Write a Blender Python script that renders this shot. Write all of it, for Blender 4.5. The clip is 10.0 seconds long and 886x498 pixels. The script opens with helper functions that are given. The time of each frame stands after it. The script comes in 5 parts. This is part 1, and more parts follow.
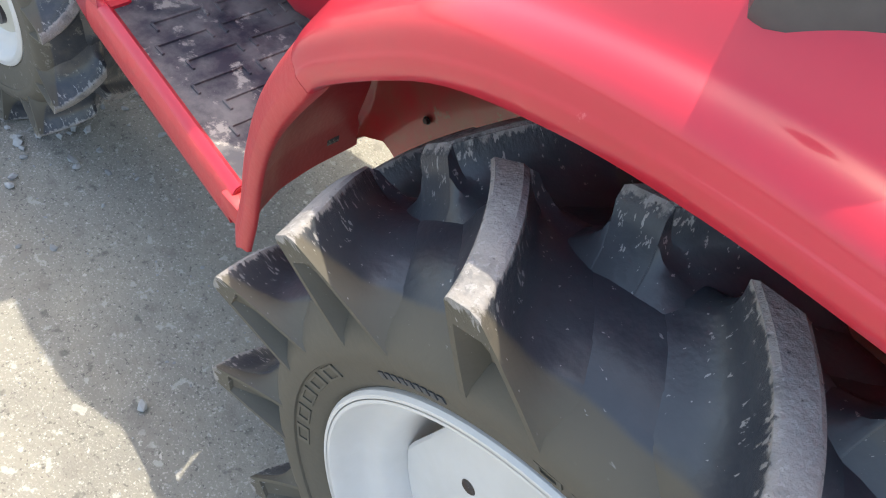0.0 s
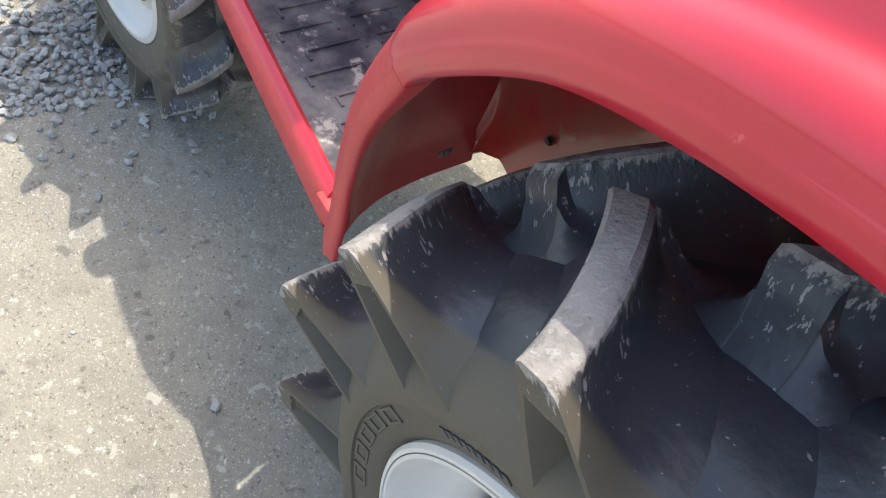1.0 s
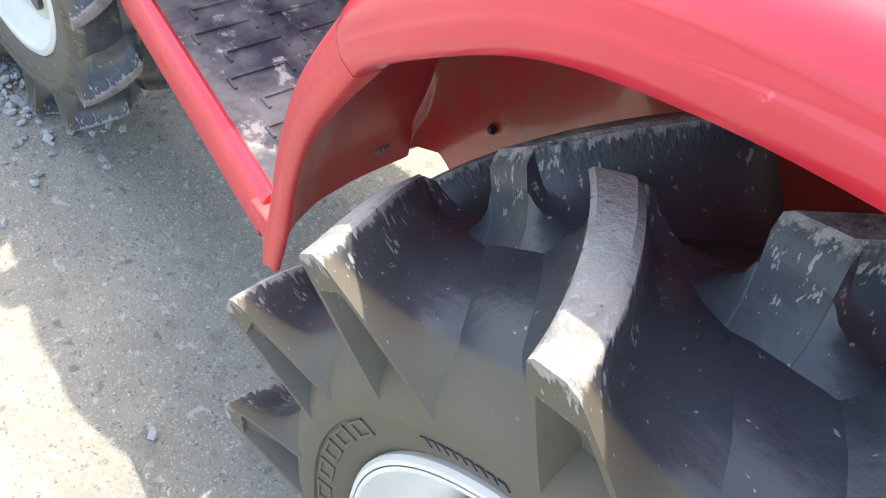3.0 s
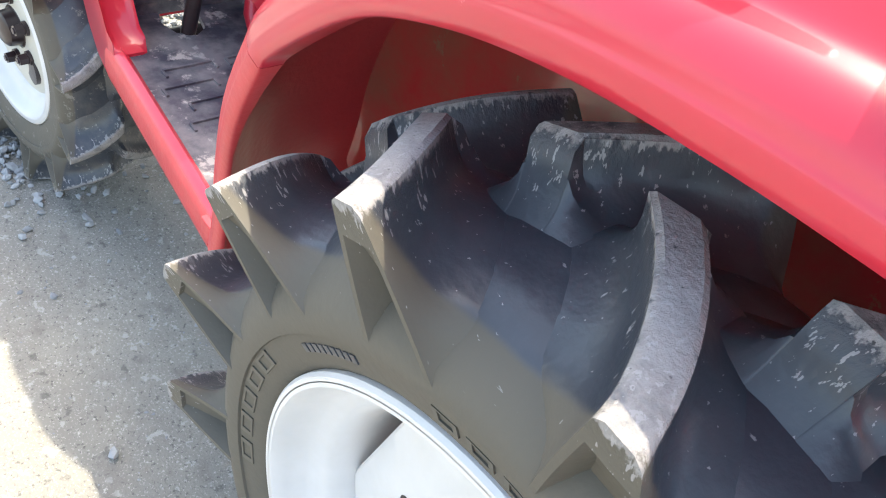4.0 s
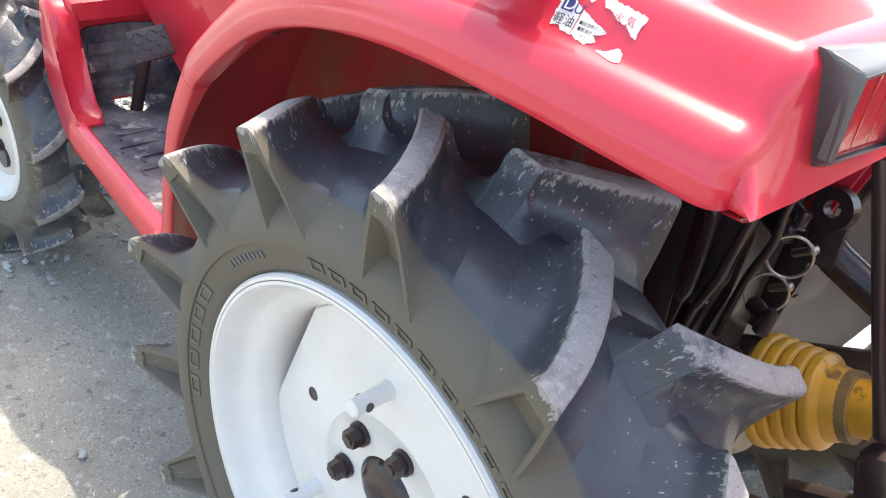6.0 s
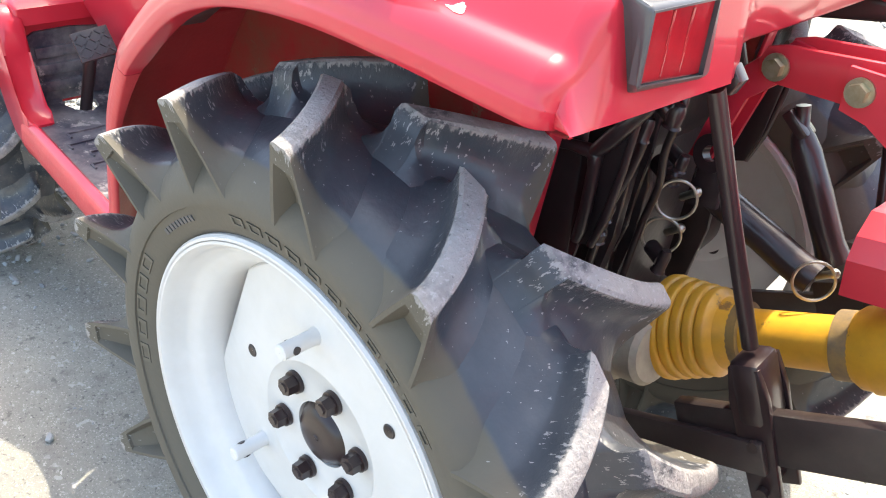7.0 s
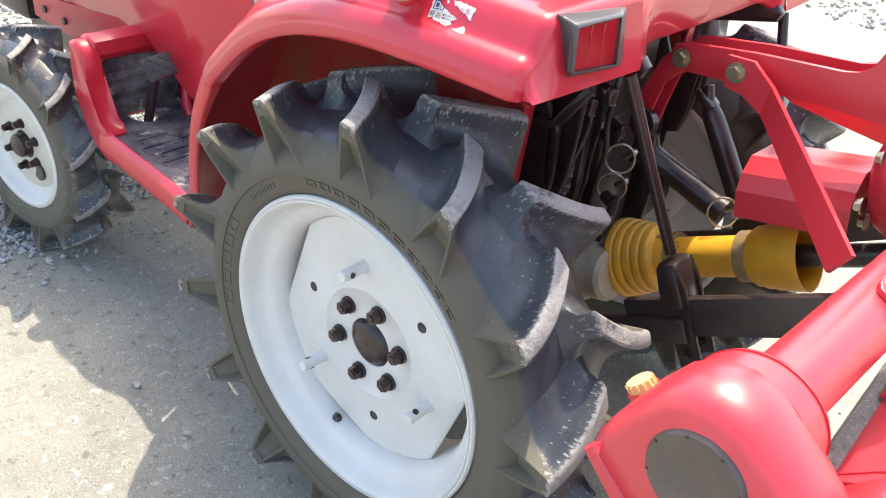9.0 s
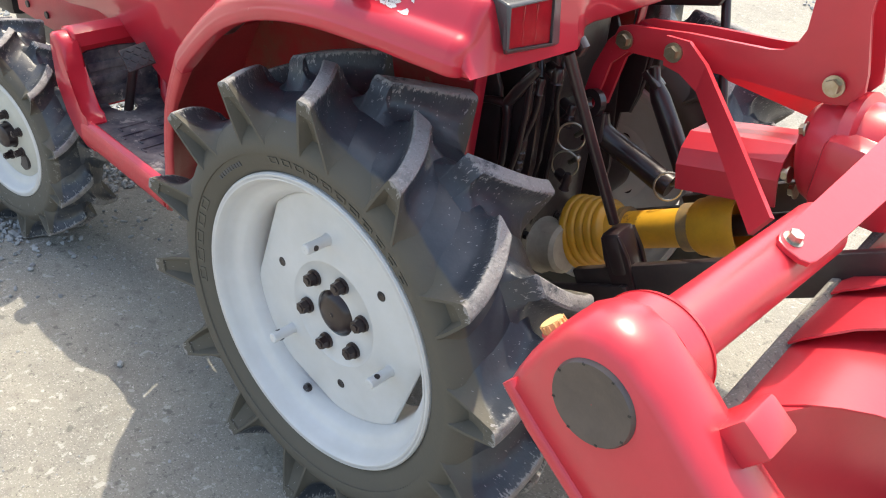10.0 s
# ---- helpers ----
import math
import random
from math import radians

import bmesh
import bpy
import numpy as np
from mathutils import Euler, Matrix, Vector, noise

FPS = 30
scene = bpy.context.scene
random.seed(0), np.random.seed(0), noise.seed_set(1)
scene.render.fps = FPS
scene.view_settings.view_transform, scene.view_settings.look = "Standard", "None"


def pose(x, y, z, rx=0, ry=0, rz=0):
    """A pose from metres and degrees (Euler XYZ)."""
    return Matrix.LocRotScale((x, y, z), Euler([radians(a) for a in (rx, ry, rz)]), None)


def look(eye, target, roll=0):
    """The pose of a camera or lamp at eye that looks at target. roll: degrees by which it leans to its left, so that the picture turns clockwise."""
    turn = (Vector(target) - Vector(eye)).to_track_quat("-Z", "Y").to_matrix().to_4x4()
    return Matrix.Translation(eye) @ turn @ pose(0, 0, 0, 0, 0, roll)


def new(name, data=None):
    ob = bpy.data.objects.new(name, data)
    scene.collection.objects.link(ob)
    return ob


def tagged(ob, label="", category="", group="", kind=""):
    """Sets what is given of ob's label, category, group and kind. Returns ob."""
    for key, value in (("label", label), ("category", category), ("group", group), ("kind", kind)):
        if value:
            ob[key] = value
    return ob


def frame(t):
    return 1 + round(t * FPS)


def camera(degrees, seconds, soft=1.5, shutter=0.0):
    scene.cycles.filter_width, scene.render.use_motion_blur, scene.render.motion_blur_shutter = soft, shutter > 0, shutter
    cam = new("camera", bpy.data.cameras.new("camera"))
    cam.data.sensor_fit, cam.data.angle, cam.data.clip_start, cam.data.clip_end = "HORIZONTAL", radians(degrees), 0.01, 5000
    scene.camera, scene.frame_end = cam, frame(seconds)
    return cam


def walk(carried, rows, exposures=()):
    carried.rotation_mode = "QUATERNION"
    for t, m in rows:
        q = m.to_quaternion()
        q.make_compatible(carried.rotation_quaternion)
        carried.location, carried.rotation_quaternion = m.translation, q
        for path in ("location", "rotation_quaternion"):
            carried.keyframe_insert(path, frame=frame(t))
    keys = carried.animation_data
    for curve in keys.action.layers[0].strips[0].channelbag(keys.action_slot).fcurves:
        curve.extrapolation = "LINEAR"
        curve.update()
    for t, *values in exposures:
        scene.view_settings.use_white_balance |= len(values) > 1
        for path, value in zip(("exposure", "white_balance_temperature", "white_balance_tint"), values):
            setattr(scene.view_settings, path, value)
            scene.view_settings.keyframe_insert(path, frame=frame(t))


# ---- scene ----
cam = camera(56.69, 10.0, soft=1.1)
PATH = [
    (0, (-0.0252, -0.2360, 1.2825), (-0.5714, 0.5392, 0.1203), 16.59),
    (0.5, (-0.0183, -0.1646, 1.2337), (-0.7090, 0.4670, 0.0615), 13.97),
    (1, (-0.0620, -0.1584, 1.1999), (-0.7706, 0.4539, 0.0282), 13.50),
    (1.5, (-0.1184, -0.1638, 1.1861), (-0.7962, 0.4758, 0.0107), 13.70),
    (2, (-0.1402, -0.1467, 1.1505), (-0.7851, 0.5294, -0.0230), 14.50),
    (2.5, (-0.1327, -0.1442, 1.1260), (-0.7626, 0.5651, -0.0359), 15.58),
    (2.7, (-0.1238, -0.1559, 1.1423), (-0.7336, 0.5690, -0.0208), 15.86),
    (3.8, (0.0639, -0.1906, 1.1860), (-0.6848, 0.5941, 0.1498), 14.86),
    (4, (0.1130, -0.2108, 1.1959), (-0.6552, 0.5992, 0.1941), 13.57),
    (4.5, (0.2283, -0.3347, 1.2501), (-0.5560, 0.5502, 0.3272), 11.92),
    (5, (0.3001, -0.3935, 1.2700), (-0.5182, 0.5158, 0.4019), 11.40),
    (5.5, (0.3720, -0.3886, 1.2626), (-0.4644, 0.5303, 0.4223), 11.46),
    (6, (0.4452, -0.3851, 1.2619), (-0.3824, 0.5578, 0.4395), 10.49),
    (6.2, (0.4776, -0.3914, 1.2619), (-0.3430, 0.5647, 0.4479), 10.04),
    (7.3, (0.6168, -0.4304, 1.2914), (-0.1842, 0.5439, 0.4796), 7.98),
    (7.5, (0.6421, -0.4587, 1.3079), (-0.1554, 0.5152, 0.4922), 7.82),
    (8, (0.6908, -0.5262, 1.3494), (-0.1143, 0.4456, 0.5386), 6.97),
    (8.5, (0.7557, -0.6516, 1.3796), (-0.0554, 0.3209, 0.5756), 6.26),
    (9, (0.8124, -0.7219, 1.4020), (0.0118, 0.2666, 0.6070), 5.74),
    (9.5, (0.8419, -0.7566, 1.4073), (0.0464, 0.2354, 0.6115), 5.74),
    (10, (0.9225, -0.7460, 1.4140), (0.1293, 0.2456, 0.6156), 5.31),
]
walk(cam, [(t, look(eye, target, roll)) for t, eye, target, roll in PATH], exposures=[(t, e + 0.14, 7300, 6) for t, e in ((0, 1.80), (0.5, 1.50), (1.0, 1.58), (1.5, 1.76), (2.0, 1.92), (2.5, 2.20), (4.0, 2.40), (4.5, 1.82), (5.0, 1.82), (5.5, 1.88), (6.0, 2.16), (7.5, 2.34), (8.0, 2.20), (8.5, 1.98), (9.0, 1.86), (9.5, 1.72), (10, 1.45))])

# ---- world and sun ----
world = bpy.data.worlds.new("world")
scene.world = world
world.use_nodes = True
wn = world.node_tree.nodes
sky = wn.new("ShaderNodeTexSky")
sky.sky_type = "NISHITA"
sky.sun_disc = False
sky.sun_elevation = radians(65.4)
sky.sun_rotation = radians(-23.0)
sky.dust_density = 3.0
wn["Background"].inputs["Strength"].default_value = 0.15
world.node_tree.links.new(sky.outputs["Color"], wn["Background"].inputs["Color"])
sun = new("sun", bpy.data.lights.new("sun", "SUN"))
sun.data.energy = 1.7
sun.data.angle = radians(0.6)
sun.data.color = (1.0, 0.95, 0.87)
sun.matrix_world = look((-0.18, 0.42, 1.0), (0, 0, 0))


# ---- materials ----
def material(name, colour, rough=0.5, metal=0.0, second=None, scale=8.0, amount=0.5, bump=0.0, bump_scale=60.0,
             coat=0.0, coat_rough=0.13, specks=None, speck_scale=40.0, speck_amount=0.62, spec=0.5):
    """Two-scale noise colour, optional bright specks, optional fine relief; object-space coordinates in metres."""
    m = bpy.data.materials.new(name)
    m.use_nodes = True
    n, l = m.node_tree.nodes, m.node_tree.links
    b = n["Principled BSDF"]
    b.inputs["Roughness"].default_value = rough
    b.inputs["Metallic"].default_value = metal
    b.inputs["Coat Weight"].default_value = coat
    b.inputs["Coat Roughness"].default_value = coat_rough
    b.inputs["Specular IOR Level"].default_value = spec
    co = n.new("ShaderNodeTexCoord")
    big = n.new("ShaderNodeTexNoise")
    big.inputs["Scale"].default_value = scale
    big.inputs["Detail"].default_value = 8.0
    big.inputs["Roughness"].default_value = 0.65
    l.new(co.outputs["Object"], big.inputs["Vector"])
    ramp = n.new("ShaderNodeValToRGB")
    ramp.color_ramp.elements[0].position = 0.5 - 0.3 * (1 - amount) - 0.05
    ramp.color_ramp.elements[1].position = 0.5 + 0.3 * (1 - amount) + 0.05
    second = second or tuple(c * 0.75 for c in colour)
    ramp.color_ramp.elements[0].color = (*colour, 1)
    ramp.color_ramp.elements[1].color = (*second, 1)
    l.new(big.outputs["Fac"], ramp.inputs["Fac"])
    out = ramp.outputs["Color"]
    if specks:
        sp = n.new("ShaderNodeTexNoise")
        sp.inputs["Scale"].default_value = speck_scale
        sp.inputs["Detail"].default_value = 6.0
        sp.inputs["Roughness"].default_value = 0.7
        l.new(co.outputs["Object"], sp.inputs["Vector"])
        r2 = n.new("ShaderNodeValToRGB")
        r2.color_ramp.elements[0].position = speck_amount
        r2.color_ramp.elements[1].position = speck_amount + 0.06
        l.new(sp.outputs["Fac"], r2.inputs["Fac"])
        mix = n.new("ShaderNodeMix")
        mix.data_type = "RGBA"
        l.new(r2.outputs["Color"], mix.inputs[0])
        l.new(out, mix.inputs[6])
        mix.inputs[7].default_value = (*specks, 1)
        out = mix.outputs[2]
    l.new(out, b.inputs["Base Color"])
    if bump:
        fine = n.new("ShaderNodeTexNoise")
        fine.inputs["Scale"].default_value = bump_scale
        fine.inputs["Detail"].default_value = 6.0
        l.new(co.outputs["Object"], fine.inputs["Vector"])
        bp = n.new("ShaderNodeBump")
        bp.inputs["Strength"].default_value = bump
        bp.inputs["Distance"].default_value = 0.004
        l.new(fine.outputs["Fac"], bp.inputs["Height"])
        l.new(bp.outputs["Normal"], b.inputs["Normal"])
    return m


RED = material("red_paint", (0.53, 0.021, 0.044), 0.40, second=(0.46, 0.020, 0.038), scale=5, coat=0.65, coat_rough=0.075, spec=0.3, bump=0.06, bump_scale=9, specks=(0.60, 0.11, 0.13), speck_scale=30, speck_amount=0.70)
RED_MATT = material("red_plastic", (0.55, 0.046, 0.056), 0.42, second=(0.47, 0.042, 0.050), scale=14, bump=0.16, bump_scale=130, specks=(0.60, 0.16, 0.15), speck_scale=90, speck_amount=0.69)
RED_DIRTY = material("dirty_red_sheet", (0.50, 0.030, 0.036), 0.26, second=(0.30, 0.085, 0.060), scale=9, amount=0.6, coat=0.5, coat_rough=0.07, bump=0.30, bump_scale=7,
                     specks=(0.26, 0.14, 0.09), speck_scale=17, speck_amount=0.62)
RED_TILLER = material("red_tiller_enamel", (0.60, 0.032, 0.05), 0.34, second=(0.52, 0.028, 0.042), scale=7, coat=0.4, coat_rough=0.24, bump=0.09, bump_scale=34, specks=(0.66, 0.13, 0.14), speck_scale=60, speck_amount=0.72)
RUBBER = material("tread_rubber", (0.040, 0.043, 0.050), 0.42, second=(0.065, 0.068, 0.076), scale=9, amount=0.6, bump=0.12, bump_scale=120,
                  specks=(0.30, 0.30, 0.31), speck_scale=48, speck_amount=0.70)
SIDEWALL = material("dusty_sidewall", (0.098, 0.090, 0.072), 0.55, second=(0.070, 0.065, 0.053), scale=10, bump=0.06, bump_scale=150)


def tyre_rubber(name, R, W, mud):
    """Dark tread rubber, dusty tan on shoulders and sidewalls up to a dust line, worn pale and torn on the cleat crowns, flecked with scratches below them."""
    k = R / 0.456
    m = material(name, (0.029, 0.034, 0.044), 0.40, second=(0.050, 0.056, 0.068), scale=9, amount=0.6, bump=0.15, bump_scale=120)
    n, l = m.node_tree.nodes, m.node_tree.links
    b = n["Principled BSDF"]
    co = n["Texture Coordinate"]
    base = b.inputs["Base Color"].links[0].from_socket
    sep = n.new("ShaderNodeSeparateXYZ")
    l.new(co.outputs["Object"], sep.inputs[0])

    def op(kind, a, c=None):
        q = n.new("ShaderNodeMath")
        q.operation = kind
        for i, v in enumerate((a, c)):
            if v is None:
                continue
            if isinstance(v, (int, float)):
                q.inputs[i].default_value = v
            else:
                l.new(v, q.inputs[i])
        return q.outputs[0]

    def span(v, lo, hi):
        r = n.new("ShaderNodeMapRange")
        r.interpolation_type = "SMOOTHSTEP"
        r.inputs["From Min"].default_value = lo
        r.inputs["From Max"].default_value = hi
        l.new(v, r.inputs["Value"])
        return r.outputs["Result"]

    def noise_at(sc, detail=5.0, stretch=None, rough=0.5):
        t = n.new("ShaderNodeTexNoise")
        t.inputs["Scale"].default_value = sc
        t.inputs["Detail"].default_value = detail
        t.inputs["Roughness"].default_value = rough
        src = co.outputs["Object"]
        if stretch:
            mp = n.new("ShaderNodeMapping")
            mp.inputs["Scale"].default_value = stretch
            l.new(src, mp.inputs["Vector"])
            src = mp.outputs["Vector"]
        l.new(src, t.inputs["Vector"])
        return t.outputs["Fac"]

    def blend(f, a, col):
        x = n.new("ShaderNodeMix")
        x.data_type = "RGBA"
        l.new(f, x.inputs[0])
        l.new(a, x.inputs[6])
        if isinstance(col, tuple):
            x.inputs[7].default_value = (*col, 1)
        else:
            l.new(col, x.inputs[7])
        return x.outputs[2]

    across = op("ABSOLUTE", sep.outputs["Y"])
    across = op("MINIMUM", across, op("SUBTRACT", W, across))
    radius = op("SQRT", op("ADD", op("MULTIPLY", sep.outputs["X"], sep.outputs["X"]), op("MULTIPLY", sep.outputs["Z"], sep.outputs["Z"])))
    # dust up to a line along the shoulder that rises to the cleats' outer ends
    line = op("ADD", across, op("MULTIPLY", op("SUBTRACT", radius, 0.38 * k), 0.55))
    line = op("ADD", line, op("MULTIPLY", op("SUBTRACT", noise_at(13.0), 0.5), 0.014 * k))
    side = span(line, 0.058 * k, 0.050 * k)
    tan = blend(span(noise_at(16.0, 7.0), 0.30, 0.72), base, (0.090, 0.081, 0.064))
    tan = blend(span(noise_at(5.0), 0.10, 0.42), tan, (0.092, 0.083, 0.066))
    dusty = blend(op("MULTIPLY", span(noise_at(7.0, 8.0), 0.46, 0.74), 0.38), base, (0.125, 0.128, 0.135))
    out = blend(side, dusty, tan)
    # worn crowns with a ragged edge, and flecks that thin out down the flanks
    crest = op("ADD", 0.462 * k, op("MINIMUM", op("MULTIPLY", across, 0.13), 0.013 * k))
    below = op("SUBTRACT", crest, radius)
    ragged = op("ADD", below, op("MULTIPLY", op("SUBTRACT", noise_at(150.0, 6.0, (0.5, 1, 1), 0.65), 0.5), 0.030 * k))
    worn = blend(span(noise_at(60.0, 8.0, None, 0.7), 0.35, 0.68), out, (0.33, 0.315, 0.305))
    worn = blend(span(noise_at(22.0, 4.0), 0.30, 0.60), worn, (0.275, 0.262, 0.256))
    worn = blend(span(noise_at(190.0, 5.0), 0.66, 0.74), worn, (0.045, 0.045, 0.048))
    out = blend(span(ragged, 0.0075 * k, 0.0025 * k), out, worn)
    near = span(below, 0.075 * k, 0.0)
    fleck = op("ADD", noise_at(170.0, 3.0, (0.40, 1.0, 1.5), 0.6), op("MULTIPLY", near, 0.110))
    fleck = op("MULTIPLY", span(fleck, 0.70, 0.73), span(below, 0.11 * k, 0.07 * k))
    out = blend(op("MULTIPLY", fleck, 0.75), out, (0.33, 0.32, 0.32))
    if mud:
        out = blend(op("MULTIPLY", span(noise_at(11.0, 8.0, None, 0.72), 0.50, 0.66), mud * 0.6), out, (0.115, 0.108, 0.092))
        out = blend(op("MULTIPLY", span(noise_at(48.0, 7.0, None, 0.7), 0.58, 0.66), mud), out, (0.215, 0.205, 0.185))
    l.new(out, b.inputs["Base Color"])
    rough = n.new("ShaderNodeMapRange")
    rough.inputs["To Min"].default_value = 0.33
    rough.inputs["To Max"].default_value = 0.72
    l.new(op("MAXIMUM", side, span(below, 0.008 * k, 0.001 * k)), rough.inputs["Value"])
    l.new(rough.outputs["Result"], b.inputs["Roughness"])
    # torn rubber near the crowns
    old = b.inputs["Normal"].links[0].from_socket
    tear = n.new("ShaderNodeBump")
    tear.inputs["Distance"].default_value = 0.004
    l.new(op("MULTIPLY", span(below, 0.030 * k, 0.0), 0.8), tear.inputs["Strength"])
    l.new(noise_at(120.0, 7.0, (0.5, 1, 1), 0.65), tear.inputs["Height"])
    l.new(old, tear.inputs["Normal"])
    l.new(tear.outputs["Normal"], b.inputs["Normal"])
    return m


TYRE_REAR = tyre_rubber("rear_tyre_rubber", 0.456, 0.28, 0.0)
TYRE_FRONT = tyre_rubber("front_tyre_rubber", 0.312, 0.20, 0.7)
WHITE = material("white_rim_paint", (0.64, 0.635, 0.63), 0.38, second=(0.55, 0.545, 0.53), scale=7, bump=0.03, bump_scale=30,
                 specks=(0.45, 0.42, 0.38), speck_scale=45, speck_amount=0.74)
WHITE_DUSTY = material("dusty_white_paint", (0.56, 0.55, 0.49), 0.5, second=(0.47, 0.45, 0.39), scale=9, bump=0.04, bump_scale=60, specks=(0.36, 0.33, 0.28), speck_scale=50, speck_amount=0.70)
# black lifted and reddened: veiling haze is put into this paint's colour
BLACK = material("hazed_black_gloss_paint", (0.020, 0.012, 0.013), 0.30, second=(0.036, 0.022, 0.022), scale=9, bump=0.14, bump_scale=25, coat=0.25, coat_rough=0.10, spec=0.35)
BLACK_MATT = material("black_rubber_mat", (0.040, 0.043, 0.060), 0.34, second=(0.19, 0.185, 0.185), scale=12, amount=0.8, bump=0.16, bump_scale=70,
                      specks=(0.38, 0.36, 0.33), speck_scale=18, speck_amount=0.57)
CASTING = material("black_casting", (0.024, 0.017, 0.017), 0.28, second=(0.044, 0.031, 0.030), scale=14, bump=0.22, bump_scale=40, specks=(0.06, 0.045, 0.04), speck_scale=30, speck_amount=0.70)
IRON = material("black_iron", (0.024, 0.018, 0.018), 0.36, 0.0, second=(0.042, 0.030, 0.028), scale=20, bump=0.2, bump_scale=60, specks=(0.11, 0.075, 0.06), speck_scale=35, speck_amount=0.70)
STEEL = material("zinc_steel", (0.55, 0.53, 0.47), 0.35, 1.0, second=(0.4, 0.37, 0.3), scale=60)
BRASS = material("zinc_yellow_bolt", (0.52, 0.48, 0.40), 0.35, 1.0, second=(0.36, 0.31, 0.2), scale=60)
YELLOW = material("yellow_plastic", (0.74, 0.38, 0.03), 0.4, second=(0.54, 0.28, 0.03), scale=14, amount=0.6, bump=0.06,
                  specks=(0.22, 0.12, 0.04), speck_scale=22, speck_amount=0.62)
DIRTY_YELLOW = material("dirt_caked_yellow_plastic", (0.30, 0.19, 0.06), 0.6, second=(0.16, 0.11, 0.06), scale=30, amount=0.7, bump=0.2)
CREAM = material("cream_plastic", (0.70, 0.47, 0.21), 0.5, second=(0.58, 0.38, 0.16), scale=30)
LENS = material("red_lens", (0.40, 0.010, 0.020), 0.18, second=(0.26, 0.008, 0.014), scale=26, coat=0.5, bump=0.2, bump_scale=70)
DARK_PLASTIC = material("dark_grey_plastic", (0.055, 0.055, 0.060), 0.30, second=(0.08, 0.08, 0.085), scale=30)
CAP_RIM = material("dusty_ochre_rubber", (0.27, 0.20, 0.10), 0.7, second=(0.36, 0.30, 0.2), scale=40, bump=0.2, bump_scale=200)
BEIGE = material("dusty_beige_casting", (0.42, 0.39, 0.30), 0.6, second=(0.30, 0.27, 0.21), scale=30, bump=0.1, specks=(0.12, 0.11, 0.10), speck_scale=60, speck_amount=0.68)
CAP_TOP = material("dusty_grey_cap", (0.35, 0.34, 0.31), 0.7, second=(0.26, 0.25, 0.24), scale=60, specks=(0.1, 0.1, 0.1), speck_scale=160, speck_amount=0.66)


def dirt():
    """Packed dirt: broad stains, grit at three sizes, pale and dark flecks, rough relief."""
    m = material("packed_dirt", (0.250, 0.240, 0.215), 0.95, second=(0.335, 0.317, 0.270), scale=2.6, amount=0.7, spec=0.2,
                 specks=(0.56, 0.53, 0.48), speck_scale=55, speck_amount=0.64)
    n, l = m.node_tree.nodes, m.node_tree.links
    b = n["Principled BSDF"]
    co = n["Texture Coordinate"]
    base = b.inputs["Base Color"].links[0].from_socket
    prev = base
    for sc, lo, hi, col in ((150, 0.585, 0.66, (0.12, 0.115, 0.11)), (240, 0.57, 0.65, (0.54, 0.51, 0.465)), (70, 0.66, 0.70, (0.60, 0.57, 0.53)), (38, 0.61, 0.65, (0.46, 0.445, 0.415)), (26, 0.62, 0.68, (0.15, 0.145, 0.135)), (18, 0.56, 0.72, (0.22, 0.205, 0.185))):
        t = n.new("ShaderNodeTexNoise")
        t.inputs["Scale"].default_value = sc
        t.inputs["Detail"].default_value = 5.0
        t.inputs["Roughness"].default_value = 0.6
        l.new(co.outputs["Object"], t.inputs["Vector"])
        r = n.new("ShaderNodeMapRange")
        r.inputs["From Min"].default_value = lo
        r.inputs["From Max"].default_value = hi
        r.inputs["To Max"].default_value = 0.75
        l.new(t.outputs["Fac"], r.inputs["Value"])
        x = n.new("ShaderNodeMix")
        x.data_type = "RGBA"
        l.new(r.outputs["Result"], x.inputs[0])
        l.new(prev, x.inputs[6])
        x.inputs[7].default_value = (*col, 1)
        prev = x.outputs[2]
    l.new(prev, b.inputs["Base Color"])
    h1 = n.new("ShaderNodeTexNoise")
    h1.inputs["Scale"].default_value = 28.0
    h1.inputs["Detail"].default_value = 12.0
    h1.inputs["Roughness"].default_value = 0.75
    l.new(co.outputs["Object"], h1.inputs["Vector"])
    bp = n.new("ShaderNodeBump")
    bp.inputs["Strength"].default_value = 0.9
    bp.inputs["Distance"].default_value = 0.012
    l.new(h1.outputs["Fac"], bp.inputs["Height"])
    l.new(bp.outputs["Normal"], b.inputs["Normal"])
    return m


GROUND = dirt()
STONE = material("grey_gravel", (0.37, 0.38, 0.38), 0.9, second=(0.24, 0.25, 0.26), scale=9, amount=0.7, bump=0.3, bump_scale=80, spec=0.2)
PAPER = material("white_sticker", (0.60, 0.58, 0.59), 0.5, second=(0.53, 0.51, 0.52), scale=60, specks=(0.42, 0.36, 0.36), speck_scale=300, speck_amount=0.66)
INK = material("black_ink", (0.02, 0.02, 0.02), 0.5)
INK_BLUE = material("blue_ink", (0.03, 0.04, 0.16), 0.5)
INK_RED = material("red_ink", (0.5, 0.05, 0.06), 0.5)
GREY_DISC = material("grey_steel_disc", (0.10, 0.085, 0.08), 0.45, 0.5, second=(0.14, 0.115, 0.105), scale=25, bump=0.15, bump_scale=120)


# ---- mesh helpers ----
def thing(name, loc, label, category, group="", kind=""):
    ob = new(name)
    ob.location = loc
    ob.empty_display_size = 0.05
    return tagged(ob, label, category, group, kind)


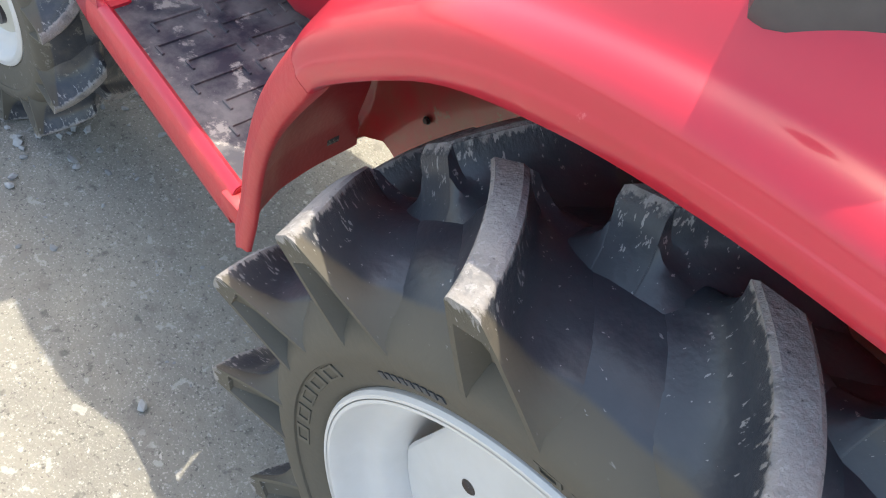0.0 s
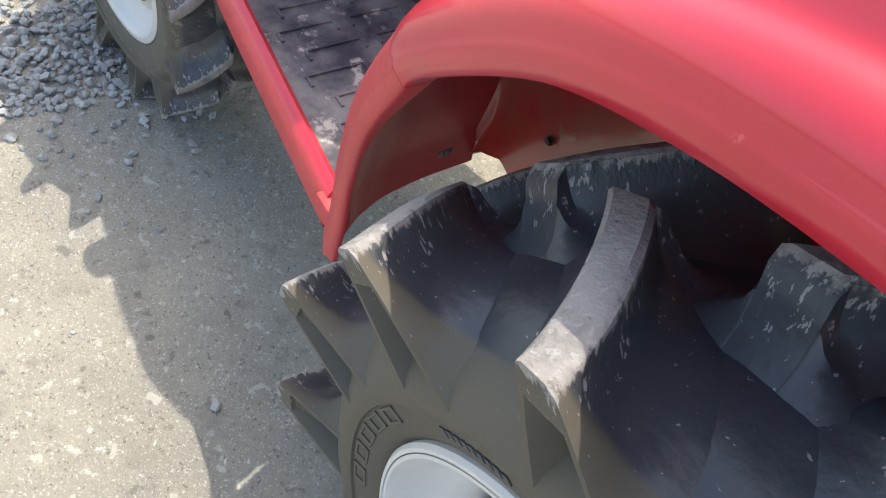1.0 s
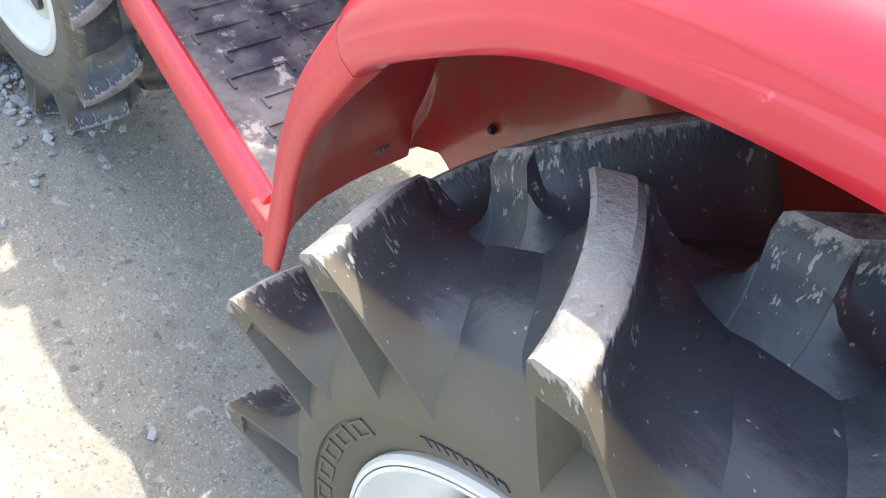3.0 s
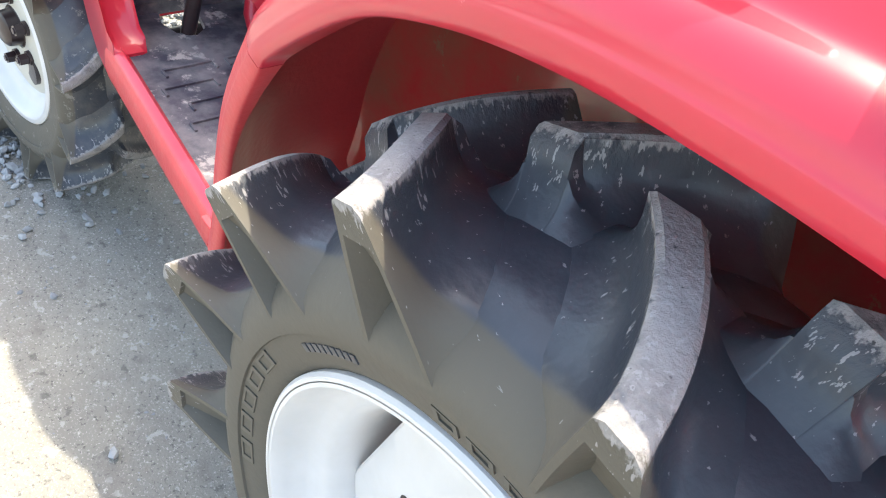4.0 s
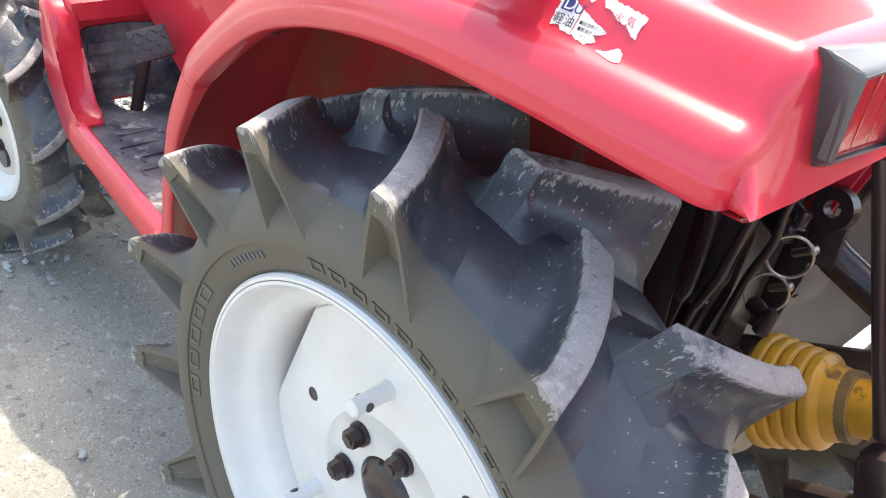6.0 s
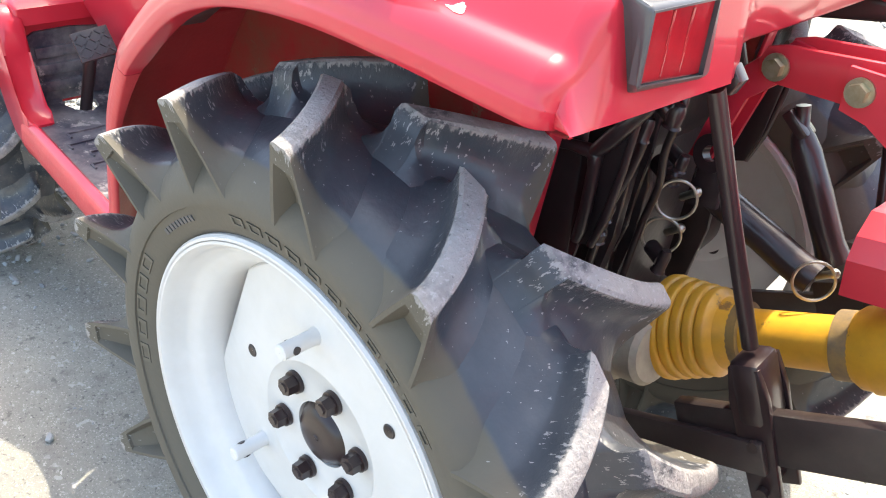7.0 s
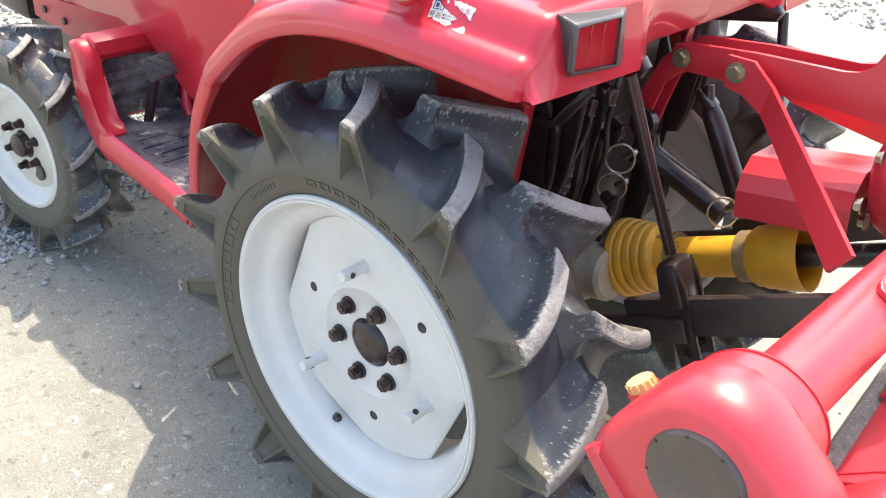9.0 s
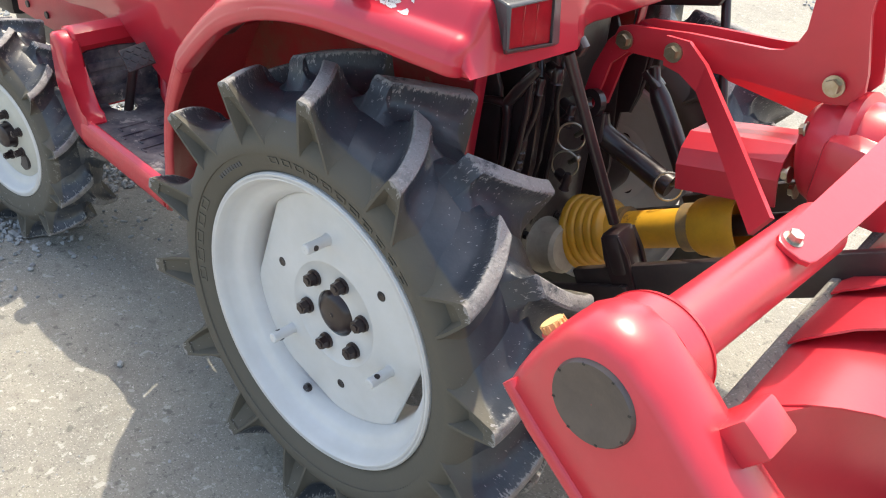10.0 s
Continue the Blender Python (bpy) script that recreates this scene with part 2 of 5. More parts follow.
def part(name, bm, mat, parent=None, label="", smooth=40, mats=None, shift=None):
    if shift:
        bmesh.ops.translate(bm, verts=bm.verts, vec=shift)
    me = bpy.data.meshes.new(name)
    bmesh.ops.recalc_face_normals(bm, faces=bm.faces)
    bm.to_mesh(me)
    bm.free()
    for m in (mats or [mat]):
        me.materials.append(m)
    if smooth:
        me.shade_smooth()
        me.set_sharp_from_angle(angle=radians(smooth))
    ob = new(name, me)
    if parent:
        ob.parent = parent
        ob.matrix_parent_inverse = (Matrix.Translation(-parent.location) if parent.type == "EMPTY" or parent.name.startswith("tyre")
                                    else Matrix.Identity(4))
    if label:
        ob["label"] = label
    return ob


def box(bm, c, s, m=None, bevel=0.0):
    """A box of size s centred at c, turned by the matrix m about its centre."""
    r = bmesh.ops.create_cube(bm, size=1.0)
    M = Matrix.Translation(c) @ (m.to_4x4() if m else Matrix.Identity(4)) @ Matrix.Diagonal((*s, 1))
    bmesh.ops.transform(bm, matrix=M, verts=r["verts"])
    if bevel:
        es = list({e for v in r["verts"] for e in v.link_edges})
        bmesh.ops.bevel(bm, geom=es, offset=bevel, segments=2, affect="EDGES", profile=0.5)


def cyl(bm, p, q, r0, r1=None, seg=24, caps=True):
    p, q = Vector(p), Vector(q)
    d = q - p
    M = Matrix.Translation((p + q) / 2) @ d.to_track_quat("Z", "Y").to_matrix().to_4x4()
    bmesh.ops.create_cone(bm, cap_ends=caps, segments=seg, radius1=r0, radius2=r0 if r1 is None else r1, depth=d.length, matrix=M)


def lathe(bm, profile, p, axis, seg=48, closed=False):
    """Turns (radius, along) pairs about the axis through p."""
    axis = Vector(axis).normalized()
    u = axis.orthogonal().normalized()
    v = axis.cross(u)
    rings = []
    for r, a in profile:
        rings.append([bm.verts.new(Vector(p) + axis * a + (u * math.cos(k * math.tau / seg) + v * math.sin(k * math.tau / seg)) * r)
                      for k in range(seg)])
    pairs = list(zip(rings, rings[1:])) + ([(rings[-1], rings[0])] if closed else [])
    for a, b in pairs:
        for k in range(seg):
            bm.faces.new((a[k], a[(k + 1) % seg], b[(k + 1) % seg], b[k]))
    return rings


def tube(bm, pts, r, seg=10, loop=False):
    """A round bar along points."""
    pts = [Vector(p) for p in pts]
    rings = []
    n = len(pts)
    ref = None
    for i, p in enumerate(pts):
        a = pts[(i - 1) % n] if loop or i else pts[0]
        b = pts[(i + 1) % n] if loop or i < n - 1 else pts[-1]
        d = (b - a).normalized()
        if ref is None:
            ref = d.orthogonal().normalized()
        ref = (ref - d * ref.dot(d)).normalized()
        w = d.cross(ref)
        rr = r[i] if isinstance(r, (list, tuple)) else r
        rings.append([bm.verts.new(p + (ref * math.cos(k * math.tau / seg) + w * math.sin(k * math.tau / seg)) * rr) for k in range(seg)])
    for i in range(n if loop else n - 1):
        a, b = rings[i], rings[(i + 1) % n]
        for k in range(seg):
            bm.faces.new((a[k], a[(k + 1) % seg], b[(k + 1) % seg], b[k]))
    if not loop:
        bm.faces.new(rings[0][::-1])
        bm.faces.new(rings[-1])


def slab(bm, poly, o, u, v, thick, bevel=0.0):
    """A flat plate: a polygon in the plane (o; u, v), with thickness along u x v."""
    o, u, v = Vector(o), Vector(u).normalized(), Vector(v).normalized()
    w = u.cross(v)
    a = [bm.verts.new(o + u * x + v * y) for x, y in poly]
    b = [bm.verts.new(o + u * x + v * y + w * thick) for x, y in poly]
    n = len(poly)
    f1 = bm.faces.new(a[::-1])
    f2 = bm.faces.new(b)
    for i in range(n):
        bm.faces.new((a[i], a[(i + 1) % n], b[(i + 1) % n], b[i]))
    if bevel:
        bmesh.ops.bevel(bm, geom=list(f1.edges) + list(f2.edges), offset=bevel, segments=2, affect="EDGES", profile=0.5)


def sheet(bm, rows, thick=0.0, closed=False):
    """A surface through rows of points; thick: given a back side that far along its normals."""
    g = [[bm.verts.new(p) for p in row] for row in rows]
    fs = []
    for a, b in zip(g, g[1:]):
        m = len(a)
        for k in range(m if closed else m - 1):
            fs.append(bm.faces.new((a[k], a[(k + 1) % m], b[(k + 1) % m], b[k])))
    if thick:
        bmesh.ops.recalc_face_normals(bm, faces=fs)
        bmesh.ops.solidify(bm, geom=fs, thickness=thick)
    return g


def hexbolt(bm, p, axis, r, h):
    p, axis = Vector(p), Vector(axis).normalized()
    cyl(bm, p, p + axis * h * 0.25, r * 1.35, seg=20)
    cyl(bm, p + axis * h * 0.25, p + axis * h, r, r * 0.96, seg=6)


def curve_at(pts, t):
    """A smooth curve through points, t from 0 to len(pts)-1."""
    i = min(int(t), len(pts) - 2)
    f = t - i
    p1, p2 = Vector(pts[i]), Vector(pts[i + 1])
    p0 = Vector(pts[i - 1]) if i else p1 * 2 - p2
    p3 = Vector(pts[i + 2]) if i + 2 < len(pts) else p2 * 2 - p1
    return 0.5 * (2 * p1 + (p2 - p0) * f + (2 * p0 - 5 * p1 + 4 * p2 - p3) * f * f + (3 * p1 - p0 - 3 * p2 + p3) * f ** 3)


# ---- ground ----
def ground_height(x, y):
    h = 0.006 * noise.noise((x * 1.7, y * 1.7, 0)) + 0.004 * noise.noise((x * 9, y * 9, 3))
    return h - 0.004


bm = bmesh.new()
xs = sorted({round(v, 4) for v in list(np.linspace(-4, 3, 141)) + [-900, -300, -100, -40, -15, -8, 6, 12, 30, 100, 300, 900]})
ys = sorted({round(v, 4) for v in list(np.linspace(-1.5, 6, 151)) + [-900, -300, -100, -30, -10, -4, 9, 15, 40, 100, 300, 900]})
sheet(bm, [[(x, y, ground_height(x, y)) for y in ys] for x in xs])
tagged(part("ground", bm, GROUND, smooth=180), "pale packed dirt yard with small embedded stones", "ground", kind="structure")


# ---- tractor ----
tractor = thing("tractor", (0, 0.62, 0.0), "red compact farm tractor with white wheels and muddy high-lug tyres", "tractor")
HUB = Vector((0, 0, 0.471))
MID = 0.60


def polar(c, a, r, y):
    """A point of a wheel with its axis along y: angle in degrees, radius, distance across."""
    return Vector((c[0] + r * math.cos(radians(a)), c[1] + y, c[2] + r * math.sin(radians(a))))


def lug_mesh(R, W):
    """One cleat of a paddle-like tyre; its outer end at angle 0, leaning forward towards the tread's middle, flanks hollow down to the carcass."""
    bm = bmesh.new()
    o = Vector((0, 0, 0))
    n = 23
    k = R / 0.456
    rows = []
    levels = (0.0, 0.03, 0.07, 0.12, 0.19, 0.28, 0.40, 0.54, 0.67, 0.78, 0.88, 0.955)
    slot = levels.index(0.78)
    for i in range(n):
        u = i / (n - 1)
        y = W * 0.465 * u
        lean = 0.42 * u + 0.58 * u * u
        front, back = -0.3 + 10.9 * lean, -3.7 + 9.5 * lean
        top = k * (0.462 + 0.013 * math.sin(min(1, u * 1.2) * math.pi / 2))
        yb = W * (0.080 + 0.39 * u)
        base = float(np.interp(yb, [W * q / 0.28 for q in (0.0, 0.022, 0.034, 0.052, 0.078, 0.11, 0.14)], [k * q for q in (0.340, 0.346, 0.378, 0.394, 0.407, 0.417, 0.421)])) - 0.0025 * k
        blend = min(1.0, u * 3.0)
        blend = blend * blend * (3 - 2 * blend)
        fwd = 3.2 * (1 - blend) + (front + 8.5) * blend
        rear = -9.2 * (1 - blend) + (back - 8.5) * blend
        row = []
        for s in (-1, 1):
            edge, foot = (back, rear) if s < 0 else (front, fwd)
            col = []
            for q in levels:
                flare = (1 - q) ** (1.05 + 3.6 * blend)
                col.append(polar(o, edge + (foot - edge) * flare, base + (top - base) * q, yb + (y - yb) * q ** (1.0 - 0.35 * blend)))
            col.append(polar(o, edge - s * 0.16, top - 0.0022 * k, y))
            col.append(polar(o, edge - s * 0.60, top, y))
            row += col if s < 0 else col[::-1]
        rows.append(row)
    # the inner end rounds over and drops into the tread's middle
    for drop, out in ((0.980, 0.008), (0.945, 0.013), (0.905, 0.021), (0.872, 0.036)):
        last = []
        for p in rows[n - 1]:
            r = math.hypot(p.x, p.z)
            g = min(1.0, drop * R * 1.042 / r)
            last.append(Vector((p.x * g, p.y + out * k, p.z * g)))
        rows.append(last)
    g = sheet(bm, rows)
    # outer end: two ridges that part towards the sidewall, with a hollow between them
    end = g[0]
    m = len(end)
    left, right = end[:slot + 1], end[::-1][:slot + 1]
    inset, deep = ([], []), ([], [])
    for i in range(slot + 1):
        a, b = left[i].co.copy(), right[i].co.copy()
        mid, half = (a + b) / 2, (b - a).length / 2
        d = (b - a).normalized()
        q = i / slot
        w = max(half - 0.0052 * k, 0.0026 * k)
        depth = 0.022 * k * min(1.0, 0.30 + 2.0 * q) * min(1.0, (1.10 - q) * 2.2)
        for e, sg in ((0, -1), (1, 1)):
            inset[e].append(bm.verts.new(mid + d * sg * w))
            deep[e].append(bm.verts.new(mid + d * sg * w * 0.70 + Vector((0, depth, 0))))
    for i in range(slot):
        bm.faces.new((left[i], left[i + 1], inset[0][i + 1], inset[0][i]))
        bm.faces.new((inset[0][i], inset[0][i + 1], deep[0][i + 1], deep[0][i]))
        bm.faces.new((deep[0][i], deep[0][i + 1], deep[1][i + 1], deep[1][i]))
        bm.faces.new((deep[1][i], deep[1][i + 1], inset[1][i + 1], inset[1][i]))
        bm.faces.new((inset[1][i], inset[1][i + 1], right[i + 1], right[i]))
    bm.faces.new((inset[0][0], deep[0][0], deep[1][0], inset[1][0]))
    bm.faces.new((inset[0][slot], deep[0][slot], deep[1][slot], inset[1][slot]))
    bm.faces.new(end[slot:m - slot] + [inset[1][slot], inset[0][slot]])
    bmesh.ops.recalc_face_normals(bm, faces=bm.faces)
    me = bpy.data.meshes.new("lug")
    bm.to_mesh(me)
    bm.free()
    me.materials.append(TYRE_REAR if R > 0.4 else TYRE_FRONT)
    me.shade_smooth()
    me.set_sharp_from_angle(angle=radians(38))
    return me


def wheel(c, R, W, flange, count, phase, side, lug_me, lug_me_m, parent):
    """A wheel with its outer face towards -y (side 1) or +y (side -1)."""
    s = side
    bm = bmesh.new()
    k = R / 0.456
    prof = [(flange - 0.012, 0.06), (flange - 0.001, 0.045), (flange + 0.012 * k, 0.034), (0.334 * k, 0.027), (0.3345 * k, 0.024), (0.339 * k, 0.0225), (0.350 * k, 0.021), (0.362 * k, 0.024),
            (0.378 * k, 0.034), (0.395 * k, 0.052), (0.408 * k, 0.078), (0.418 * k, 0.11), (0.422 * k, 0.14)]
    f = W / 0.28
    prof = [(r, y * f) for r, y in prof]
    full = prof + [(r, W - y) for r, y in reversed(prof[:-1])]
    lathe(bm, [(r, s * y) for r, y in full], c, (0, 1, 0), 84, closed=True)
    tyre = part("tyre", bm, TYRE_REAR if R > 0.4 else TYRE_FRONT, parent, "black high-lug farm tyre with dusty grey sidewall", 50)
    tyre.data.transform(Matrix.Translation(-Vector(c)))
    tyre.location = Vector(c)
    for i in range(count):
        for far in (0, 1):
            ob = new("lug", lug_me_m if far ^ (s < 0) else lug_me)
            a = phase + i * 360 / count + (180 / count if far else 0)
            ob.parent = tyre
            ob.matrix_basis = Matrix.Translation((0, s * W if far else 0, 0)) @ Matrix.Rotation(-radians(a), 4, "Y")
    # rim: flange, stepped well, disc
    bm = bmesh.new()
    g = flange
    rp = [(g + 0.001, 0.046), (g + 0.001, 0.038), (g - 0.002, 0.0345), (g - 0.007, 0.0345), (g - 0.011, 0.039), (g - 0.015, 0.050), (g - 0.021, 0.066), (g - 0.029, 0.073), (g - 0.039, 0.077), (g - 0.046, 0.084),
          (g - 0.052, 0.100), (g - 0.058, 0.14)]
    rp = [(r, y * f) for r, y in rp]
    full = rp + [(r, W - y) for r, y in reversed(rp[:-1])]
    back = [(r - 0.004, y) for r, y in full][::-1]
    lathe(bm, [(r, s * y) for r, y in full + back], c, (0, 1, 0), 96, closed=True)
    rim = part("rim", bm, WHITE, parent, "white painted steel rim")
    return tyre, rim


def mirrored(me):
    m2 = me.copy()
    m2.transform(Matrix.Diagonal((1, -1, 1, 1)))
    m2.flip_normals()
    return m2


def ring_of(bm, c, s, outline, y):
    return [bm.verts.new(polar(c, a, r, s * y)) for a, r in outline]


def wheel_disc(bm, c, s, outline, levels):
    """A pressed disc: levels of (share of the outline, depth); inside 0.9 the rings are round."""
    R0 = max(r for a, r in outline)
    rings = [ring_of(bm, c, s, [(a, r * f if f > 0.9 else R0 * f) for a, r in outline], y) for f, y in levels]
    n = len(outline)
    for a, b in zip(rings, rings[1:]):
        for k in range(n):
            bm.faces.new((a[k], a[(k + 1) % n], b[(k + 1) % n], b[k]))


def cut_outline(r, cuts):
    out = []
    for k in range(90):
        a = k * 4.0
        d = r
        for mid, depth in cuts:
            dd = abs((a - mid + 180) % 360 - 180)
            if dd < 60:
                d = min(d, depth / math.cos(radians(dd)))
        out.append((a, d))
    return out


def nut(bm, p, s, r, h):
    """A wheel nut on a round collar, pointing towards -y (s 1) or +y."""
    d = Vector((0, -s, 0))
    p = Vector(p)
    cyl(bm, p + d * 0.0005, p + d * h * 0.3, r * 1.25, r * 1.2, seg=20)
    cyl(bm, p + d * h * 0.3, p + d * h, r * 1.02, r * 0.94, seg=6)
    cyl(bm, p + d * h, p + d * h * 1.12, r * 0.55, r * 0.5, seg=12)


# rear wheels
LUG = lug_mesh(0.456, 0.28)
LUG_M = mirrored(LUG)
for s, c in ((1, HUB), (-1, HUB + Vector((0, 2 * MID, 0)))):
    tyre, rim = wheel(c, 0.456, 0.28, 0.296, 14, 87.87, s, LUG, LUG_M, tractor)
    bm = bmesh.new()
    out = cut_outline(0.2395, ((71.5, 0.208), (161.5, 0.216), (251.5, 0.228), (341.5, 0.208)))
    wheel_disc(bm, c, s, out, ((1.0, 0.113), (1.0, 0.109), (0.985, 0.106), (0.80, 0.101), (0.70, 0.098), (0.62, 0.097), (0.52, 0.097), (0.485, 0.094), (0.455, 0.094), (0.42, 0.099), (0.23, 0.101), (0.20, 0.101), (0.195, 0.14)))
    part("disc", bm, WHITE, rim, "white dished wheel disc with cut-away edges", 30)
    bm = bmesh.new()
    lathe(bm, [(0.0005, s * 0.0895), (0.004, s * 0.0895), (0.005, s * 0.091), (0.028, s * 0.0905), (0.037, s * 0.094), (0.041, s * 0.099), (0.046, s * 0.105)], c, (0, 1, 0), 40)
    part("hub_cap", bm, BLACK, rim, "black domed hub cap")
    for k in range(6):
        bm = bmesh.new()
        nut(bm, polar(c, 14.5 + k * 60, 0.0777, s * 0.1), s, 0.0135, 0.021)
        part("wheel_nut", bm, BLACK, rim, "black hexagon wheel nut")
    for a in (97, 220, 343) if s > 0 else ():
        bm = bmesh.new()
        p = polar(c, a, 0.157, s * 0.0985)
        lathe(bm, [(0.0005, 0.054), (0.0085, 0.054), (0.0105, 0.052), (0.0108, 0.004), (0.0125, 0.001), (0.014, -0.003)], p, (0, -s, 0), 28)
        part("weight_peg", bm, WHITE, rim, "white painted round steel peg")
        bm = bmesh.new()
        t = Vector((-math.sin(radians(a)), 0, math.cos(radians(a)))) * 0.01115
        q = p + Vector((0, -s * 0.036, 0))
        cyl(bm, q - t, q + t, 0.0055, seg=16)
        part("peg_hole", bm, IRON, rim, "dark cross hole")
    for a, r in ((41, 0.160), (163, 0.155), (278, 0.160)) if s > 0 else ():
        bm = bmesh.new()
        p = polar(c, a, r, s * 0.0975)
        lathe(bm, [(0.0005, 0.0006), (0.0075, 0.0006), (0.0085, 0.0014), (0.0100, 0.0)], p, (0, -s, 0), 20)
        part("drain_hole", bm, IRON, rim, "dark drilled hole")
    bm = bmesh.new()
    p = polar(c, 252, 0.238, s * 0.092)
    tube(bm, [p + Vector((0.001, s * 0.006, -0.012)), p, p + Vector((0.004, -s * 0.006, 0.005)), p + Vector((0.006, -s * 0.010, 0.008))], [0.009, 0.009, 0.0055, 0.005], 12)
    part("valve", bm, BLACK, rim, "black rubber tyre valve")
    if s > 0:
        # raised sidewall lettering as plain bars on the arc, and the batch mark
        def arc_bars(a0, a1, n, r0, r1, name, label):
            for i in range(n):
                bm = bmesh.new()
                w = abs(a1 - a0) / n
                aa = a0 + (a1 - a0) * (i + 0.5) / n
                for b0, b1, q0, q1 in ((-0.36, 0.36, 0, 0.14), (-0.36, 0.36, 0.86, 1), (-0.36, -0.22, 0, 1), (0.22, 0.36, 0, 1)):
                    pts = [polar(c, aa + w * x, r0 + (r1 - r0) * q, float(np.interp(r0 + (r1 - r0) * q, (0.295, 0.308, 0.334), (0.045, 0.034, 0.027))) - dy)
                           for dy in (-0.003, 0.0016) for x, q in ((b0, q0), (b1, q0), (b1, q1), (b0, q1))]
                    v = [bm.verts.new(p) for p in pts]
                    for f in ((0, 1, 2, 3), (7, 6, 5, 4), (0, 4, 5, 1), (1, 5, 6, 2), (2, 6, 7, 3), (3, 7, 4, 0)):
                        bm.faces.new([v[j] for j in f])
                part(name, bm, SIDEWALL, tyre, label, 0)
        arc_bars(191, 151, 5, 0.3160, 0.3315, "sidewall_mark", "raised dusty rubber outline block")
        arc_bars(107, 42, 11, 0.3170, 0.3290, "sidewall_mark", "raised dusty rubber outline block")
        bm = bmesh.new()
        for i in range(9):
            aa = 137 - i * 1.75
            pts = [polar(c, aa + x, r, float(np.interp(r, (0.295, 0.308, 0.334), (0.045, 0.034, 0.027))) - dy) for dy in (-0.002, 0.0014) for x, r in ((-0.6, 0.3165), (0.6, 0.3165), (0.6, 0.3245), (-0.6, 0.3245))]
            v = [bm.verts.new(p) for p in pts]
            for f in ((0, 1, 2, 3), (7, 6, 5, 4), (0, 4, 5, 1), (1, 5, 6, 2), (2, 6, 7, 3), (3, 7, 4, 0)):
                bm.faces.new([v[j] for j in f])
        part("batch_mark", bm, RUBBER, tyre, "small dark moulded batch mark", 0)

# front wheels
FH = Vector((-1.430, 0.074, 0.316))
STEER = radians(7)
LUGF = lug_mesh(0.312, 0.20)
LUGF_M = mirrored(LUGF)
for s, c in ((1, FH), (-1, Vector((FH.x, 2 * MID - FH.y, FH.z)))):
    tyre, rim = wheel(c, 0.312, 0.20, 0.184, 12, 12, s, LUGF, LUGF_M, tractor)
    bm = bmesh.new()
    wheel_disc(bm, c, s, cut_outline(0.146, ()), ((1.0, 0.080), (1.0, 0.074), (0.94, 0.064), (0.80, 0.056), (0.55, 0.052), (0.42, 0.052), (0.28, 0.054), (0.26, 0.09)))
    part("disc", bm, WHITE_DUSTY, rim, "dusty white dished front wheel disc", 30)
    bm = bmesh.new()
    lathe(bm, [(0.0005, s * 0.026), (0.027, s * 0.027), (0.033, s * 0.032), (0.036, s * 0.054), (0.042, s * 0.058)], c, (0, 1, 0), 32)
    part("hub_cap", bm, BLACK, rim, "black hub cap")
    for k in range(6):
        bm = bmesh.new()
        nut(bm, polar(c, 24 + k * 60, 0.066, s * 0.053), s, 0.0115, 0.024)
        part("wheel_nut", bm, BLACK, rim, "black hexagon wheel nut")
    tyre.rotation_euler.z = STEER
    rim.matrix_basis = Matrix.Translation(c) @ Matrix.Rotation(STEER, 4, "Z") @ Matrix.Translation(-c)

# fenders: a skirt that follows the wheel, a rounded crest and a broad top
LIP = [(-0.534, 0.099, 0.478), (-0.522, 0.0995, 0.543), (-0.511, 0.0985, 0.625), (-0.480, 0.092, 0.718), (-0.434, 0.088, 0.803), (-0.408, 0.087, 0.840), (-0.300, 0.080, 0.929),
       (-0.200, 0.070, 0.9785), (-0.100, 0.063, 1.007), (0.0, 0.0575, 1.0215), (0.10, 0.056, 1.026), (0.18, 0.056, 1.026), (0.222, 0.057, 1.0255), (0.250, 0.058, 1.025)]
LAST = len(LIP) - 1.0
# cross-sections (off, across): at the front a plain rounded crest, at the back a shoulder below the raised tank cover
TOP_FRONT = ((0.000, 0.030), (0.0, 0.004), (0.002, 0.0), (0.018, -0.002), (0.021, 0.0005), (0.034, 0.004), (0.044, 0.012), (0.051, 0.024), (0.0545, 0.033),
             (0.058, 0.042), (0.063, 0.056), (0.069, 0.070), (0.0755, 0.090), (0.082, 0.11), (0.0855, 0.14), (0.089, 0.17), (0.090, 0.22), (0.091, 0.275))
TOP = ((0.000, 0.030), (0.0, 0.004), (0.002, 0.0), (0.018, -0.002), (0.021, 0.0005), (0.034, 0.004), (0.044, 0.011), (0.0495, 0.018), (0.0520, 0.0245),
       (0.0545, 0.030), (0.060, 0.0345), (0.072, 0.041), (0.084, 0.048), (0.093, 0.055), (0.0985, 0.064), (0.1005, 0.078), (0.1015, 0.15), (0.102, 0.275))


def rounded(rows, n=3):
    """A finer, softened cross-section."""
    out = [rows[0], rows[1], rows[2]]
    pts = [Vector((a, c, 0)) for a, c in rows[2:]]
    for k in range(1, len(pts) - 1):
        p, q, r = pts[k - 1].lerp(pts[k], 0.5) if k > 1 else pts[0].copy(), pts[k], pts[k].lerp(pts[k + 1], 0.5) if k < len(pts) - 2 else pts[-1].copy()
        for i in range(n):
            u = (i + 1) / n
            v = p * (1 - u) ** 2 + q * 2 * u * (1 - u) + r * u * u
            out.append((v.x, v.y))
    return out


TOP_FRONT, TOP = rounded(TOP_FRONT), rounded(TOP)


